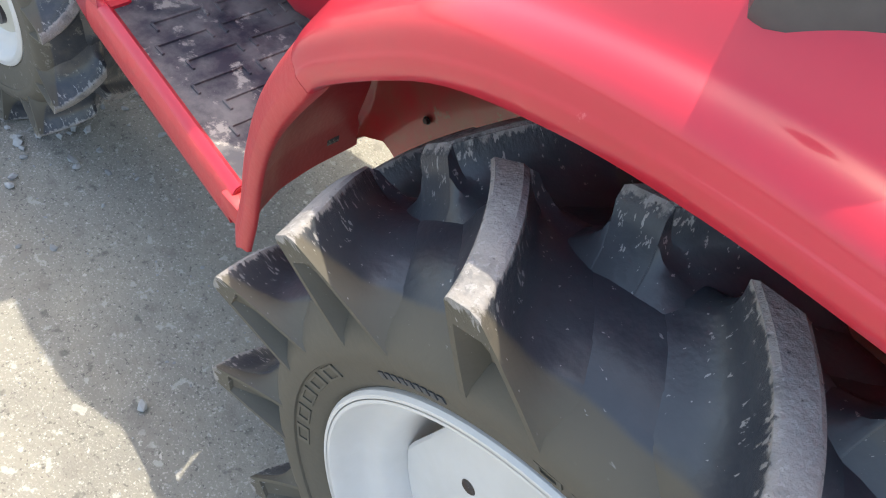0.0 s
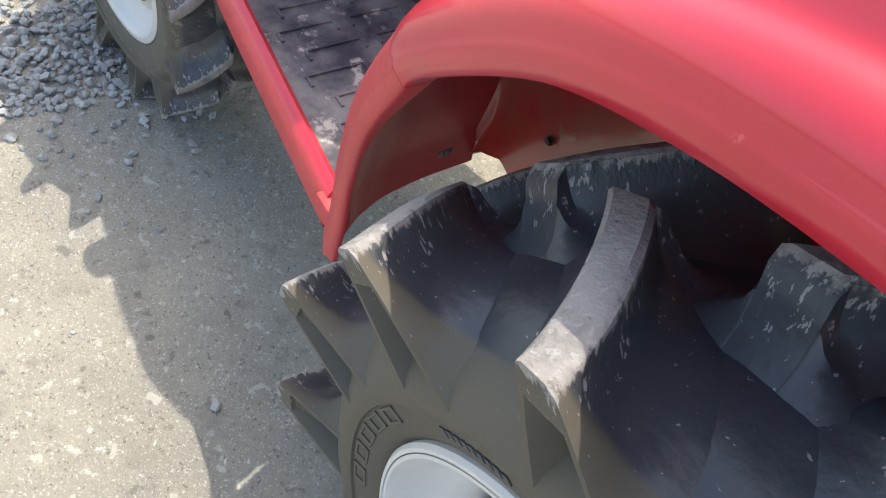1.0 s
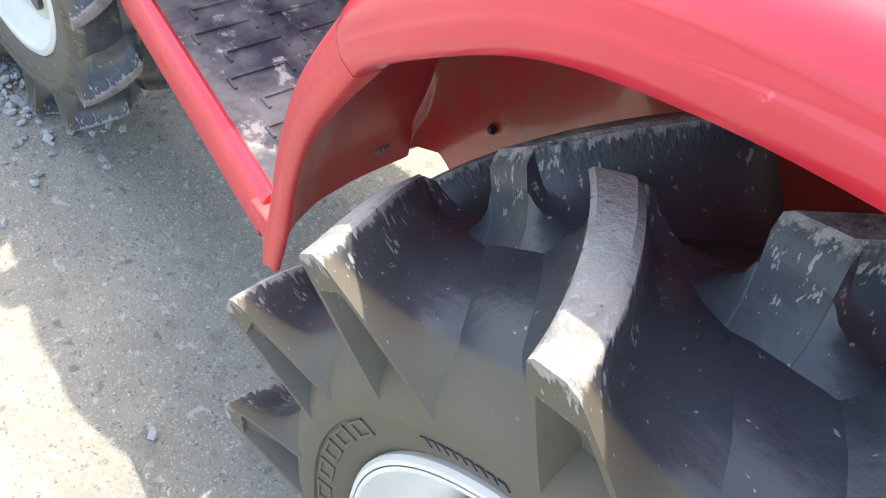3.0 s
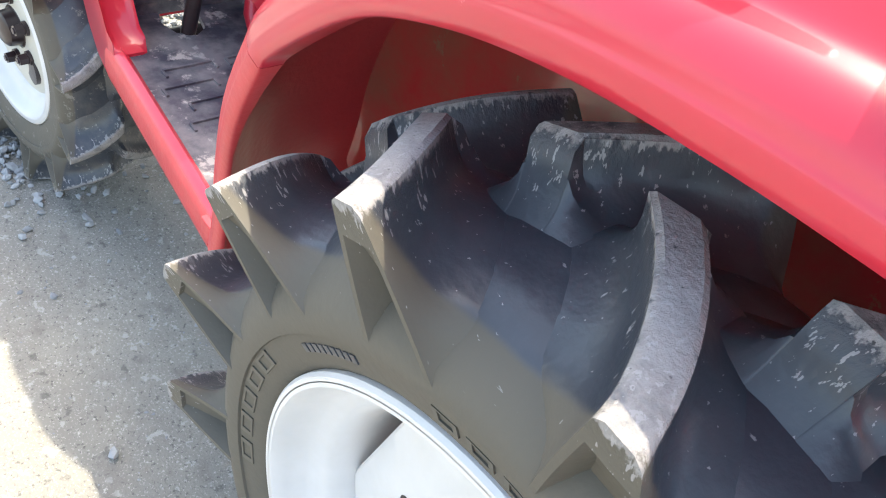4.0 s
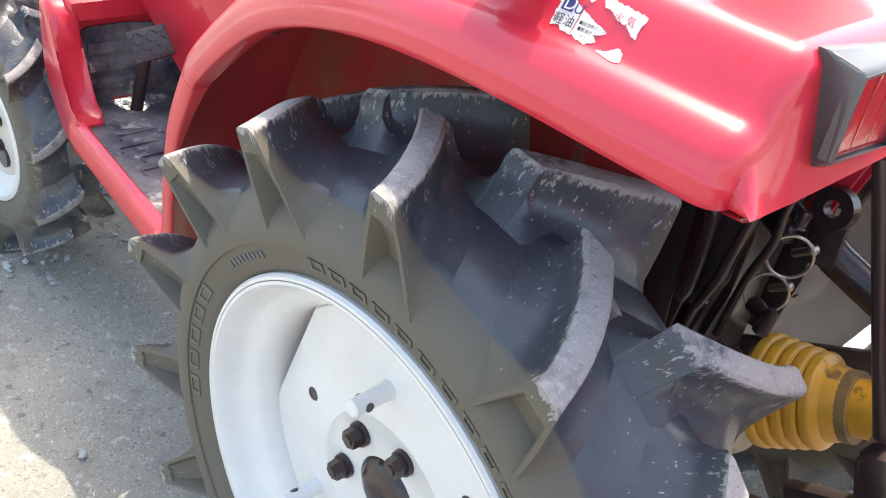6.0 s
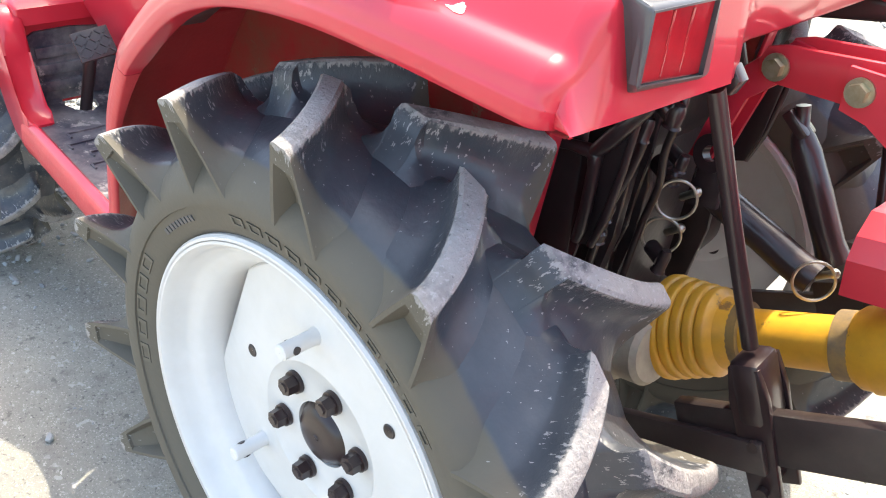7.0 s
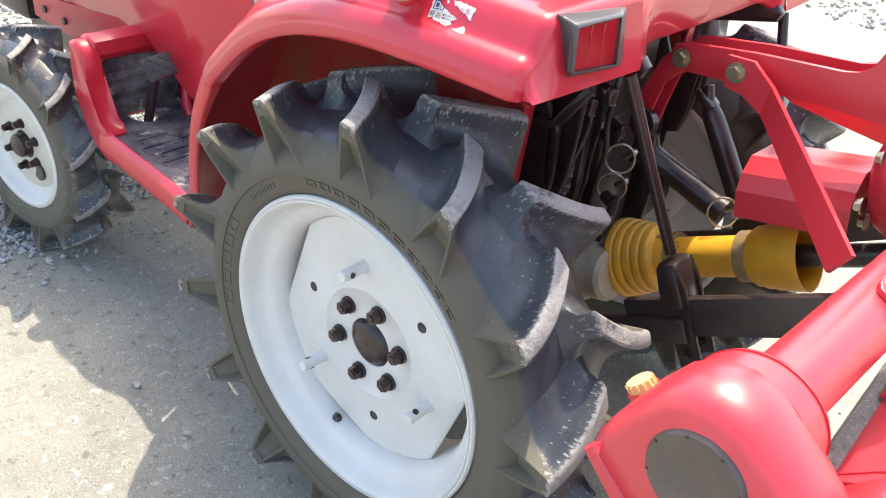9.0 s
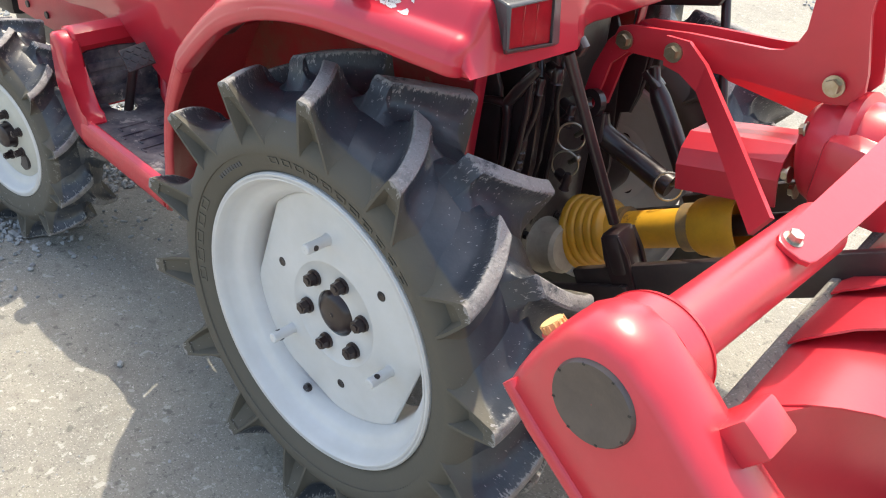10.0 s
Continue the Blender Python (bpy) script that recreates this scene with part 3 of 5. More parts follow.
def fender_row(t, f=1, sink=0.0):
    p = curve_at(LIP, t)
    q = curve_at(LIP, min(t + 0.03, LAST)) - curve_at(LIP, max(0, t - 0.03))
    nrm = Vector((-q.z, 0, q.x)).normalized()
    front = max(0.0, 1 - t / 5.0)
    row = []
    u = min(1.0, max(0.0, (t - 4.4) / 3.0))
    u = u * u * (3 - 2 * u)
    for (o0, d0), (o1, d1) in zip(TOP_FRONT, TOP):
        off, dy = o0 + (o1 - o0) * u, d0 + (d1 - d0) * u
        o = off * (1.0 + 0.16 * front * min(1.0, max(0.0, (dy - 0.02) / 0.05)))
        if not row:
            dy *= 1 - 0.8 * min(1.0, 2 * front)
        v = p + nrm * (o - sink)
        row.append((v.x, MID + f * (min(p.y + dy + sink * 0.6, 0.348) - MID), v.z))
    return row


def rear_face(f):
    """Rows that carry the fender round a soft edge and down its slightly slanting rear face."""
    end = [Vector(p) for p in fender_row(LAST)]
    r = 0.018
    turned, out = [], []
    for i in range(len(end)):
        t = end[min(max(i, 3) + 1, len(end) - 1)] - end[max(max(i, 3) - 1, 3)]
        turned.append(Vector((0, -t.z, t.y)).normalized() if i > 2 else Vector((0, -1, 0)))
    for deg in (15, 35, 55, 75, 90):
        w = radians(deg)
        out.append([p + Vector((r * math.sin(w), 0, 0)) - q * r * (1 - math.cos(w)) for p, q in zip(end, turned)])
    ring = out[-1]
    for g in (0.12, 0.35, 0.60, 0.82, 0.95, 1.0):
        row = []
        for p in ring:
            low = 1.0275 - 0.035 * (p.y - 0.06)
            row.append(Vector((p.x + 0.017 * g, p.y, p.z + (min(low, p.z) - p.z) * g)))
        out.append(row)
    out.append([p + Vector((-0.004, 0, -0.003)) for p in out[-1]])
    out.append([p + Vector((-0.016, 0.0, -0.001)) for p in out[-1]])
    return [[(p.x, MID + f * (p.y - MID), p.z) for p in row[1:]] for row in [end] + out]


LIP_FINE = [curve_at(LIP, 5 + (LAST - 5) * k / 400) for k in range(401)]


ARC = [0.0]
for (o0, d0), (o1, d1) in zip(TOP[3:], TOP[4:]):
    ARC.append(ARC[-1] + math.hypot(o1 - o0, d1 - d0))


def on_cover(x, s, lift=0.0):
    """A place on the back of the left fender: x along it, s across, over its shoulder and up the cover."""
    py = float(np.interp(x, [p.x for p in LIP_FINE], [p.y for p in LIP_FINE]))
    pz = float(np.interp(x, [p.x for p in LIP_FINE], [p.z for p in LIP_FINE]))
    at = lambda w: Vector((0, float(np.interp(w, ARC, [d for o, d in TOP[3:]])), float(np.interp(w, ARC, [o for o, d in TOP[3:]]))))
    d = (at(s + 0.002) - at(s - 0.002)).normalized()
    return Vector((x, py, pz)) + at(s) + Vector((0, -d.z, d.y)) * lift


for f in (1, -1):
    for name, a, b, mat, lab in (("fender_extension", 0.0, 4.30, RED_MATT, "scuffed red plastic fender extension"), ("fender", 4.325, LAST, RED, "glossy red fender, faded and scratched")):
        bm = bmesh.new()
        n = 26 if a == 0 else 56
        rows = [fender_row(a + (b - a) * i / n, f) for i in range(n + 1)]
        if a == 0:
            rows.insert(0, [(p[0], p[1], p[2] - 0.055 * min(1.0, max(0, i - 2) / 14) - 0.004) for i, p in enumerate(rows[0])])
        else:
            face = rear_face(f)
        sheet(bm, rows, 0.003)
        if a:
            sheet(bm, face)
        else:
            sheet(bm, [fender_row(b + t, f, 0.004)[5:] for t in (-0.08, 0.0, 0.10)])
        fend = part(name, bm, mat, tractor, lab, 60)
        if f > 0 and name == "fender":
            left_fender = fend
    # deck edge between the fenders
    bm = bmesh.new()
    rows = []
    for y, x0, z0, x1, z1 in ((0.330, 0.251, 1.127, 0.284, 1.0165), (0.342, 0.251, 1.127, 0.284, 1.017), (0.352, 0.251, 1.127, 0.282, 1.019), (0.362, 0.250, 1.127, 0.277, 1.024), (0.374, 0.249, 1.127, 0.268, 1.031),
                              (0.390, 0.247, 1.127, 0.262, 1.036), (0.42, 0.246, 1.127, 0.258, 1.037), (0.47, 0.245, 1.127, 0.255, 1.034), (MID, 0.242, 1.127, 0.250, 1.030)):
        yy = MID + f * (y - MID)
        mx, mz = (x0 + x1) / 2, (z0 + z1) / 2
        rows.append([(x0 - 0.012, yy, z0), (x0 - 0.002, yy, z0), (x0 + 0.008, yy, z0 - 0.004), (x0 + 0.015, yy, z0 - 0.013), (mx + 0.007, yy, mz), (x1, yy, z1 + 0.004), (x1 - 0.002, yy, z1), (x1 - 0.012, yy, z1 - 0.002), (x1 - 0.026, yy, z1)])
    sheet(bm, rows, 0.003)
    part("rear_panel", bm, RED, tractor, "glossy red panel between the fenders", 60)
    bm = bmesh.new()
    slab(bm, [(-0.40, 0.325), (0.243, 0.325), (0.236, MID + 0.005), (-0.40, MID + 0.005)] if f > 0 else [(-0.40, MID - 0.005), (0.236, MID - 0.005), (0.243, 2 * MID - 0.325), (-0.40, 2 * MID - 0.325)],
         (0, 0, 1.1145), (1, 0, 0), (0, 1, 0), 0.011)
    part("deck", bm, RED, tractor)
    # wheel-side wall, notched at its front foot
    bm = bmesh.new()
    n = 88
    rows = []
    for i in range(n + 1):
        p = Vector(fender_row(10.0 * i / n, f)[-1])
        lo = 0.46
        if p.x < -0.50:
            lo = float(np.interp(p.x, (-0.66, -0.645, -0.617, -0.58, -0.56, -0.54, -0.52), (0.437, 0.437, 0.470, 0.493, 0.487, 0.470, 0.457)))
        rows.append([Vector((min(p.x, 0.10), p.y - f * 0.002, p.z)).lerp(Vector((min(p.x, 0.10), p.y + f * 0.012 * math.sin(k / 6 * 3.1), min(lo, p.z - 0.02))), k / 6) for k in range(7)])
    sheet(bm, rows, 0.004)
    part("fender_wall", bm, RED_DIRTY, tractor, "dusty red inner fender wall", 50)
    bm = bmesh.new()
    p = Vector((-0.515, MID + f * (0.347 - MID), 0.586))
    hexbolt(bm, p, (0, -f, 0), 0.0045, 0.004)
    part("wall_bolt", bm, IRON, tractor)
    bm = bmesh.new()
    box(bm, (0.104, MID + f * (0.330 - MID), 0.83), (0.006, 0.030, 0.46), Matrix.Rotation(radians(4), 3, "Y"), 0.002)
    part("wall_flange", bm, RED, tractor)
    # tail light
    bm = bmesh.new()
    Y = lambda y: MID + f * (y - MID)
    rear = [(0.262, Y(0.131), 1.124), (0.262, Y(0.288), 1.112), (0.276, Y(0.283), 1.034), (0.277, Y(0.148), 1.046)]
    outer = [(p[0] + 0.009, p[1], p[2]) for p in rear]
    inner = [(0.295, Y(0.128), 1.120), (0.294, Y(0.240), 1.117), (0.296, Y(0.246), 1.043), (0.296, Y(0.133), 1.055)]
    mid = [sum(p[k] for p in inner) / 4 for k in range(3)]
    face = [(p[0] + 0.001, p[1] + (mid[1] - p[1]) * 0.07, p[2] + (mid[2] - p[2]) * 0.09) for p in inner]
    back = [(p[0] - 0.010, p[1], p[2]) for p in face]
    L = [[bm.verts.new(p) for p in q] for q in (rear, outer, inner, face, back)]
    for a, b in zip(L, L[1:]):
        for i in range(4):
            bm.faces.new((a[i], a[(i + 1) % 4], b[(i + 1) % 4], b[i]))
    bm.faces.new(L[-1])
    bmesh.ops.bevel(bm, geom=[e for e in bm.edges if all(v in L[1] or v in L[2] for v in e.verts)], offset=0.005, segments=3, affect="EDGES", profile=0.5)
    light = part("tail_light", bm, DARK_PLASTIC, tractor, "black plastic tail light housing with red lens", 30)
    bm = bmesh.new()
    ins = [Vector((p[0] - 0.0035, p[1] + (mid[1] - p[1]) * 0.01, p[2] + (mid[2] - p[2]) * 0.01)) for p in face]
    v = [bm.verts.new(p) for p in ins] + [bm.verts.new(p + Vector((-0.006, 0, 0))) for p in ins]
    for fc in ((0, 1, 2, 3), (4, 5, 6, 7), (0, 1, 5, 4), (1, 2, 6, 5), (2, 3, 7, 6), (3, 0, 4, 7)):
        bm.faces.new([v[j] for j in fc])
    bmesh.ops.bevel(bm, geom=list(bm.edges), offset=0.0015, segments=2, affect="EDGES")
    lens = part("lens", bm, LENS, light, "red ribbed plastic lens")
    for u in (0.34, 0.64):
        bm = bmesh.new()
        box(bm, (ins[0].lerp(ins[1], u) + ins[3].lerp(ins[2], u)) / 2, (0.0016, 0.0030, 0.054), Matrix.Rotation(radians(4), 3, "X"), 0.0004)
        part("lens_rib", bm, LENS, light)

# fuel cap on a short neck that stands out of the slanting cover
NECK = Vector((0.0475, 0.0915, 1.1265))
AXIS = Vector((0.22, -1.0, 0.80)).normalized()
CU = AXIS.orthogonal().normalized()
CV = AXIS.cross(CU)
bm = bmesh.new()
lathe(bm, [(0.036, -0.036), (0.031, -0.020), (0.030, -0.006), (0.030, 0.0), (0.026, 0.002)], NECK, AXIS, 40)
part("filler_neck", bm, RED, tractor, "red filler neck")
bm = bmesh.new()
lathe(bm, [(0.028, 0.0), (0.035, 0.0), (0.0380, 0.003), (0.0385, 0.011), (0.037, 0.0155), (0.032, 0.017), (0.030, 0.0145), (0.0005, 0.0145)], NECK, AXIS, 48)
cap = part("fuel_cap", bm, CAP_RIM, tractor, "dusty ochre rubber-rimmed fuel cap")
bm = bmesh.new()
for k in range(2):
    a0 = k * 180 + 20
    poly = [(0.0265 * math.cos(radians(a0 + i * 14)), 0.0265 * math.sin(radians(a0 + i * 14))) for i in range(11)]
    slab(bm, poly, NECK + AXIS * 0.0135, CU, CV, 0.0025)
part("cap_recess", bm, CAP_TOP, cap, "grey dusty cap face")
bm = bmesh.new()
M3 = Matrix((CU, CV, AXIS)).transposed()
box(bm, NECK + AXIS * 0.0175, (0.054, 0.011, 0.009), M3 @ Matrix.Rotation(radians(0), 3, "Z"), 0.0035)
part("cap_grip", bm, CAP_RIM, cap)


# black grip on the cover
bm = bmesh.new()
box(bm, (-0.114, 0.172, 1.132), (0.094, 0.118, 0.124), Matrix.Rotation(radians(14), 3, "Z"), 0.014)
part("fender_grip", bm, DARK_PLASTIC, tractor, "black plastic grip block on the fender")
# torn fuel sticker on the slanting cover
def on_top(a, b, lift):
    """A place on the sticker: a along the lines of writing, b down it."""
    return on_cover(0.0895 + a, 0.0880 + 0.03 * a - b, lift)


def inside(poly, x, y):
    hit = False
    for (a, b), (c, d) in zip(poly, poly[1:] + poly[:1]):
        if (b > y) != (d > y) and x < (c - a) * (y - b) / (d - b) + a:
            hit = not hit
    return hit


def scrap(poly, mat, lift, name, label=""):
    """A thin piece of foil that follows the curved fender, cut out in small cells."""
    bm = bmesh.new()
    st = 0.0008
    made = {}

    def vert(i, j):
        if (i, j) not in made:
            made[i, j] = bm.verts.new(on_top(i * st, j * st, lift))
        return made[i, j]
    xs, ys = [a for a, b in poly], [b for a, b in poly]
    for i in range(int(min(xs) / st) - 1, int(max(xs) / st) + 2):
        for j in range(int(min(ys) / st) - 1, int(max(ys) / st) + 2):
            if inside(poly, (i + 0.5) * st, (j + 0.5) * st):
                bm.faces.new((vert(i, j), vert(i + 1, j), vert(i + 1, j + 1), vert(i, j + 1)))
    return part(name, bm, mat, left_fender, label, 60)


def ragged(poly, step=0.003, amp=0.0011):
    out = []
    for (a, b), (c, d) in zip(poly, poly[1:] + poly[:1]):
        n = max(1, int(math.hypot(c - a, d - b) / step))
        for i in range(n):
            j = amp * (random.random() - 0.5) * 2
            out.append((a + (c - a) * i / n + j, b + (d - b) * i / n + j * 0.8))
    return out


TORN = (
    ("sticker", [(0.0, 0.0), (0.0058, 0.0011), (0.0106, 0.0038), (0.0172, 0.0079), (0.0228, 0.0102), (0.0322, 0.0137), (0.0361, 0.0151), (0.0475, 0.0186), (0.0434, 0.0219), (0.0397, 0.0242), (0.0425, 0.0271), (0.0372, 0.0303), (0.0353, 0.0321), (0.0286, 0.0313), (0.0227, 0.0285), (0.0206, 0.0299), (0.0125, 0.0286), (0.0081, 0.0247), (0.0008, 0.0263)]),
    ("sticker", [(0.0319, -0.0033), (0.0486, -0.003), (0.0697, -0.0005), (0.0694, 0.0058), (0.0694, 0.0158), (0.0644, 0.0143), (0.0572, 0.0093), (0.0495, 0.0085), (0.0425, 0.0038), (0.0386, 0.0024), (0.0361, 0.0034)]),
    ("sticker_scrap", [(0.0458, 0.0325), (0.0528, 0.0321), (0.0581, 0.029), (0.0631, 0.0255), (0.0667, 0.0279), (0.0689, 0.0349), (0.0673, 0.0373), (0.0581, 0.0357)]),
    ("sticker_scrap", [(0.0055, -0.0054), (0.0125, -0.0048), (0.0159, -0.0032), (0.0161, -0.0006), (0.0131, -0.0005)]),
    ("sticker_scrap", [(0.02, -0.001), (0.0239, -0.0013), (0.0264, 0.0011), (0.0236, 0.0032)]))
for name, poly in TORN:
    scrap(ragged(poly), PAPER, 0.0006, name, "torn white fuel sticker with Japanese writing" if name == "sticker" else "")
scrap([(0.0035, 0.0018), (0.0140, 0.0018), (0.0140, 0.0142), (0.0035, 0.0142)], INK_BLUE, 0.0009, "sticker_panel", "dark blue printed panel")
scrap([(0.0210, 0.009), (0.0220, 0.009), (0.0220, 0.029), (0.0210, 0.029)], INK_RED, 0.0009, "sticker_line")


def writing(text, a, b, size, mat, lift=0.0011):
    """Text lying on the sticker, its lower left corner at (a, b)."""
    cu = bpy.data.curves.new("writing", "FONT")
    cu.body = text
    cu.size = size
    tmp = new("writing_source", cu)
    bpy.context.view_layer.update()
    me = bpy.data.meshes.new_from_object(tmp.evaluated_get(bpy.context.evaluated_depsgraph_get()))
    bpy.data.objects.remove(tmp)
    bm = bmesh.new()
    bm.from_mesh(me)
    for v in bm.verts:
        v.co = on_top(a + v.co.x, b - v.co.y, lift)
    return part("writing", bm, mat, left_fender, "", 0)


writing("D", 0.0046, 0.0132, 0.0140, PAPER, 0.0012)
writing("U", 0.0141, 0.0140, 0.0112, INK_BLUE)
writing("軽油", 0.0016, 0.0243, 0.0092, INK)
writing("火 気", 0.0462, 0.0090, 0.0078, INK_RED)
writing("■給油時エンジ", 0.0236, 0.0200, 0.0034, INK)
writing("■軽油がこ", 0.0245, 0.0243, 0.0034, INK)
writing("ふきと", 0.0265, 0.0292, 0.0032, INK)

# step, footwell and pedal
FOOTWELL = (-0.011, 0.022, 0.004)
bm = bmesh.new()
# mat runs on past x -0.668, unseen, to close a gap for sunlight
slab(bm, [(-1.135, 0.1765), (-0.622, 0.133), (-0.622, 0.29), (-0.668, 0.29), (-0.668, 0.62), (-1.135, 0.62), (-1.135, 0.312), (-1.115, 0.320), (-1.08, 0.320), (-1.045, 0.312), (-1.028, 0.290), (-1.045, 0.262), (-1.08, 0.252), (-1.12, 0.262), (-1.135, 0.285)],
     (0, 0, 0.462), (1, 0, 0), (0, 1, 0), 0.011)
mat = part("floor_mat", bm, BLACK_MATT, tractor, "black ribbed rubber floor mat, dusty and worn", shift=FOOTWELL)
for i in range(8):
    for j in range(4):
        x = -0.70 - i * 0.047
        y = 0.215 + j * 0.105 + (0.02 if i % 2 else 0)
        if x < -0.98 and y < 0.37:
            continue
        bm = bmesh.new()
        w, d = 0.020, 0.082
        for bx, by, sx, sy in ((0, d / 2, w, 0.004), (0, -d / 2, w, 0.004), (-w / 2, 0, 0.004, d)):
            box(bm, (x + bx, y + by, 0.474), (sx, sy, 0.005))
        part("mat_rib", bm, BLACK_MATT, mat, shift=FOOTWELL)
bm = bmesh.new()
xs = [-1.045, -1.0, -0.9, -0.8, -0.7, -0.610]
splay = lambda x: -0.085 * (x + 0.834)
sheet(bm, [[(x, y + splay(x), z) for y, z in ((0.156, 0.466), (0.150, 0.476), (0.144, 0.481), (0.137, 0.479), (0.131, 0.471))] for x in xs], 0.003)
step = part("step_board", bm, RED, tractor, "red pressed-steel step edge, paint chipped", 50, shift=FOOTWELL)
bm = bmesh.new()
sheet(bm, [[(x, y + splay(x), z) for y, z in ((0.131, 0.471), (0.1265, 0.465), (0.125, 0.456), (0.124, 0.435), (0.127, 0.418), (0.140, 0.409), (0.17, 0.408))] for x in xs], 0.003)
slab(bm, [(0.154, 0.468), (0.144, 0.478), (0.137, 0.476), (0.129, 0.468), (0.1275, 0.456), (0.127, 0.435), (0.130, 0.420), (0.142, 0.412), (0.17, 0.411), (0.17, 0.466)], (-0.612, splay(-0.610), 0), (0, 1, 0), (0, 0, 1), 0.003)
part("step_skirt", bm, RED_MATT, step, "scuffed faded red step skirt", 50, shift=FOOTWELL)
# filler block, added to stop a sliver of sun between step and fender
bm = bmesh.new()
box(bm, (-0.602, 0.116, 0.452), (0.044, 0.026, 0.036), None, 0.004)
part("sun_gap_block", bm, RED_MATT, step, "red block added at the step's end to close a sunlit gap", shift=FOOTWELL)
# footwell frame: a thick rounded post that rises from the step, and a cross bar
bm = bmesh.new()
slab(bm, [(-1.045, 0.398), (-1.095, 0.425), (-1.128, 0.470), (-1.148, 0.55), (-1.158, 0.65), (-1.150, 0.682), (-1.115, 0.690), (-1.086, 0.668), (-1.082, 0.60), (-1.068, 0.535), (-1.045, 0.492), (-1.02, 0.481), (-1.00, 0.478), (-1.00, 0.398)],
     (0, 0.147, 0), (1, 0, 0), (0, 0, 1), -0.052, 0.012)
part("footwell_frame", bm, RED, tractor, "red footwell frame post, paint scuffed", 50, shift=FOOTWELL)
bm = bmesh.new()
slab(bm, [(-1.158, 0.650), (-1.152, 0.690), (-1.115, 0.700), (-1.088, 0.686), (-1.092, 0.650), (-1.12, 0.640)], (0, 0.180, 0), (1, 0, 0), (0, 0, 1), -0.26, 0.010)
part("footwell_bar", bm, RED, tractor, "red footwell cross bar", 50, shift=FOOTWELL)
bm = bmesh.new()
box(bm, (-1.128, 0.33, 0.55), (0.010, 0.32, 0.18), None, 0.003)
part("footwell_wall", bm, RED, tractor, "red footwell front wall", 50, shift=FOOTWELL)
bm = bmesh.new()
slab(bm, [(0.198, 0.470), (0.42, 0.470), (0.42, 0.615), (0.30, 0.628), (0.225, 0.626), (0.198, 0.612)], (-1.122, 0, 0), (0, 1, 0), (0, 0, 1), 0.006)
toe = part("toe_mat", bm, BLACK_MATT, tractor, "black ribbed rubber toe mat", shift=FOOTWELL)
for k in range(3):
    bm = bmesh.new()
    box(bm, (-1.114, 0.28, 0.505 + k * 0.038), (0.006, 0.12, 0.024), None, 0.002)
    part("mat_rib", bm, BLACK_MATT, toe, shift=FOOTWELL)
bm = bmesh.new()
R3 = Matrix.Rotation(radians(-18), 3, "Z") @ Matrix.Rotation(radians(52), 3, "Y") @ Matrix.Rotation(radians(14), 3, "Z")
c = Vector((-0.940, 0.268, 0.652))
box(bm, c, (0.060, 0.072, 0.008), R3, 0.002)
for i in range(4):
    for j in range(5):
        q = R3 @ Vector((-0.020 + i * 0.0135, -0.028 + j * 0.014, 0.005))
        box(bm, c + q, (0.012, 0.003, 0.003), R3 @ Matrix.Rotation(radians(45 if (i + j) % 2 else -45), 3, "Z"))
pedal = part("pedal", bm, IRON, tractor, "black chequer-plate clutch pedal", 30, shift=FOOTWELL)
bm = bmesh.new()
tube(bm, [(-0.950, 0.272, 0.642), (-0.985, 0.276, 0.60), (-1.045, 0.282, 0.47), (-1.07, 0.285, 0.34)], 0.0125, 12)
part("pedal_arm", bm, BLACK, pedal, shift=FOOTWELL)

# unseen plate, added to keep sunlight off the ground beside the rear wheel
bm = bmesh.new()
slab(bm, [(-0.66, 0.375), (-0.56, 0.353), (-0.26, 0.353), (-0.26, 2 * MID - 0.353), (-0.56, 2 * MID - 0.353), (-0.66, 2 * MID - 0.375)], (0, 0, 0.500), (1, 0, 0), (0, 1, 0), 0.008, 0.002)
part("sun_stop_plate", bm, BLACK, tractor, "unseen black plate added between the fender walls to stop sunlight")

# bonnet side, dash skirt and chassis rail
bm = bmesh.new()
rows = []
for x, yo, z0, z1 in ((-2.35, 0.40, 0.66, 0.98), (-1.9, 0.385, 0.65, 1.02), (-1.5, 0.375, 0.62, 1.06), (-1.28, 0.365, 0.66, 1.08), (-1.10, 0.345, 0.655, 1.10), (-0.96, 0.352, 0.56, 1.12), (-0.86, 0.380, 0.50, 1.12), (-0.76, 0.44, 0.47, 1.10)):
    rows.append([(x, 1.24 - yo, z0), (x, 1.24 - yo, z1 - 0.06), (x, 1.20 - yo, z1), (x, 0.62, z1 + 0.03), (x, yo + 0.04, z1), (x, yo, z1 - 0.06), (x, yo - 0.006, (z0 + z1) / 2), (x, yo, z0 + 0.03), (x, yo + 0.02, z0)])
sheet(bm, rows, 0.004)
part("bonnet", bm, RED, tractor, "red bonnet and dash side panel", 50)
bm = bmesh.new()
slab(bm, [(-1.80, 0.552), (-1.54, 0.540), (-1.30, 0.625), (-1.12, 0.655), (-1.12, 0.70), (-1.6, 0.64), (-1.80, 0.64)], (0, 0.372, 0), (1, 0, 0), (0, 0, 1), -0.012, 0.003)
part("side_rail", bm, RED_MATT, tractor, "faded red side rail")
for x, z in ((-1.72, 0.59), (-1.60, 0.585)):
    bm = bmesh.new()
    cyl(bm, (x, 0.3715, z), (x, 0.366, z), 0.011, seg=14)
    part("rail_plug", bm, IRON, tractor)
bm = bmesh.new()
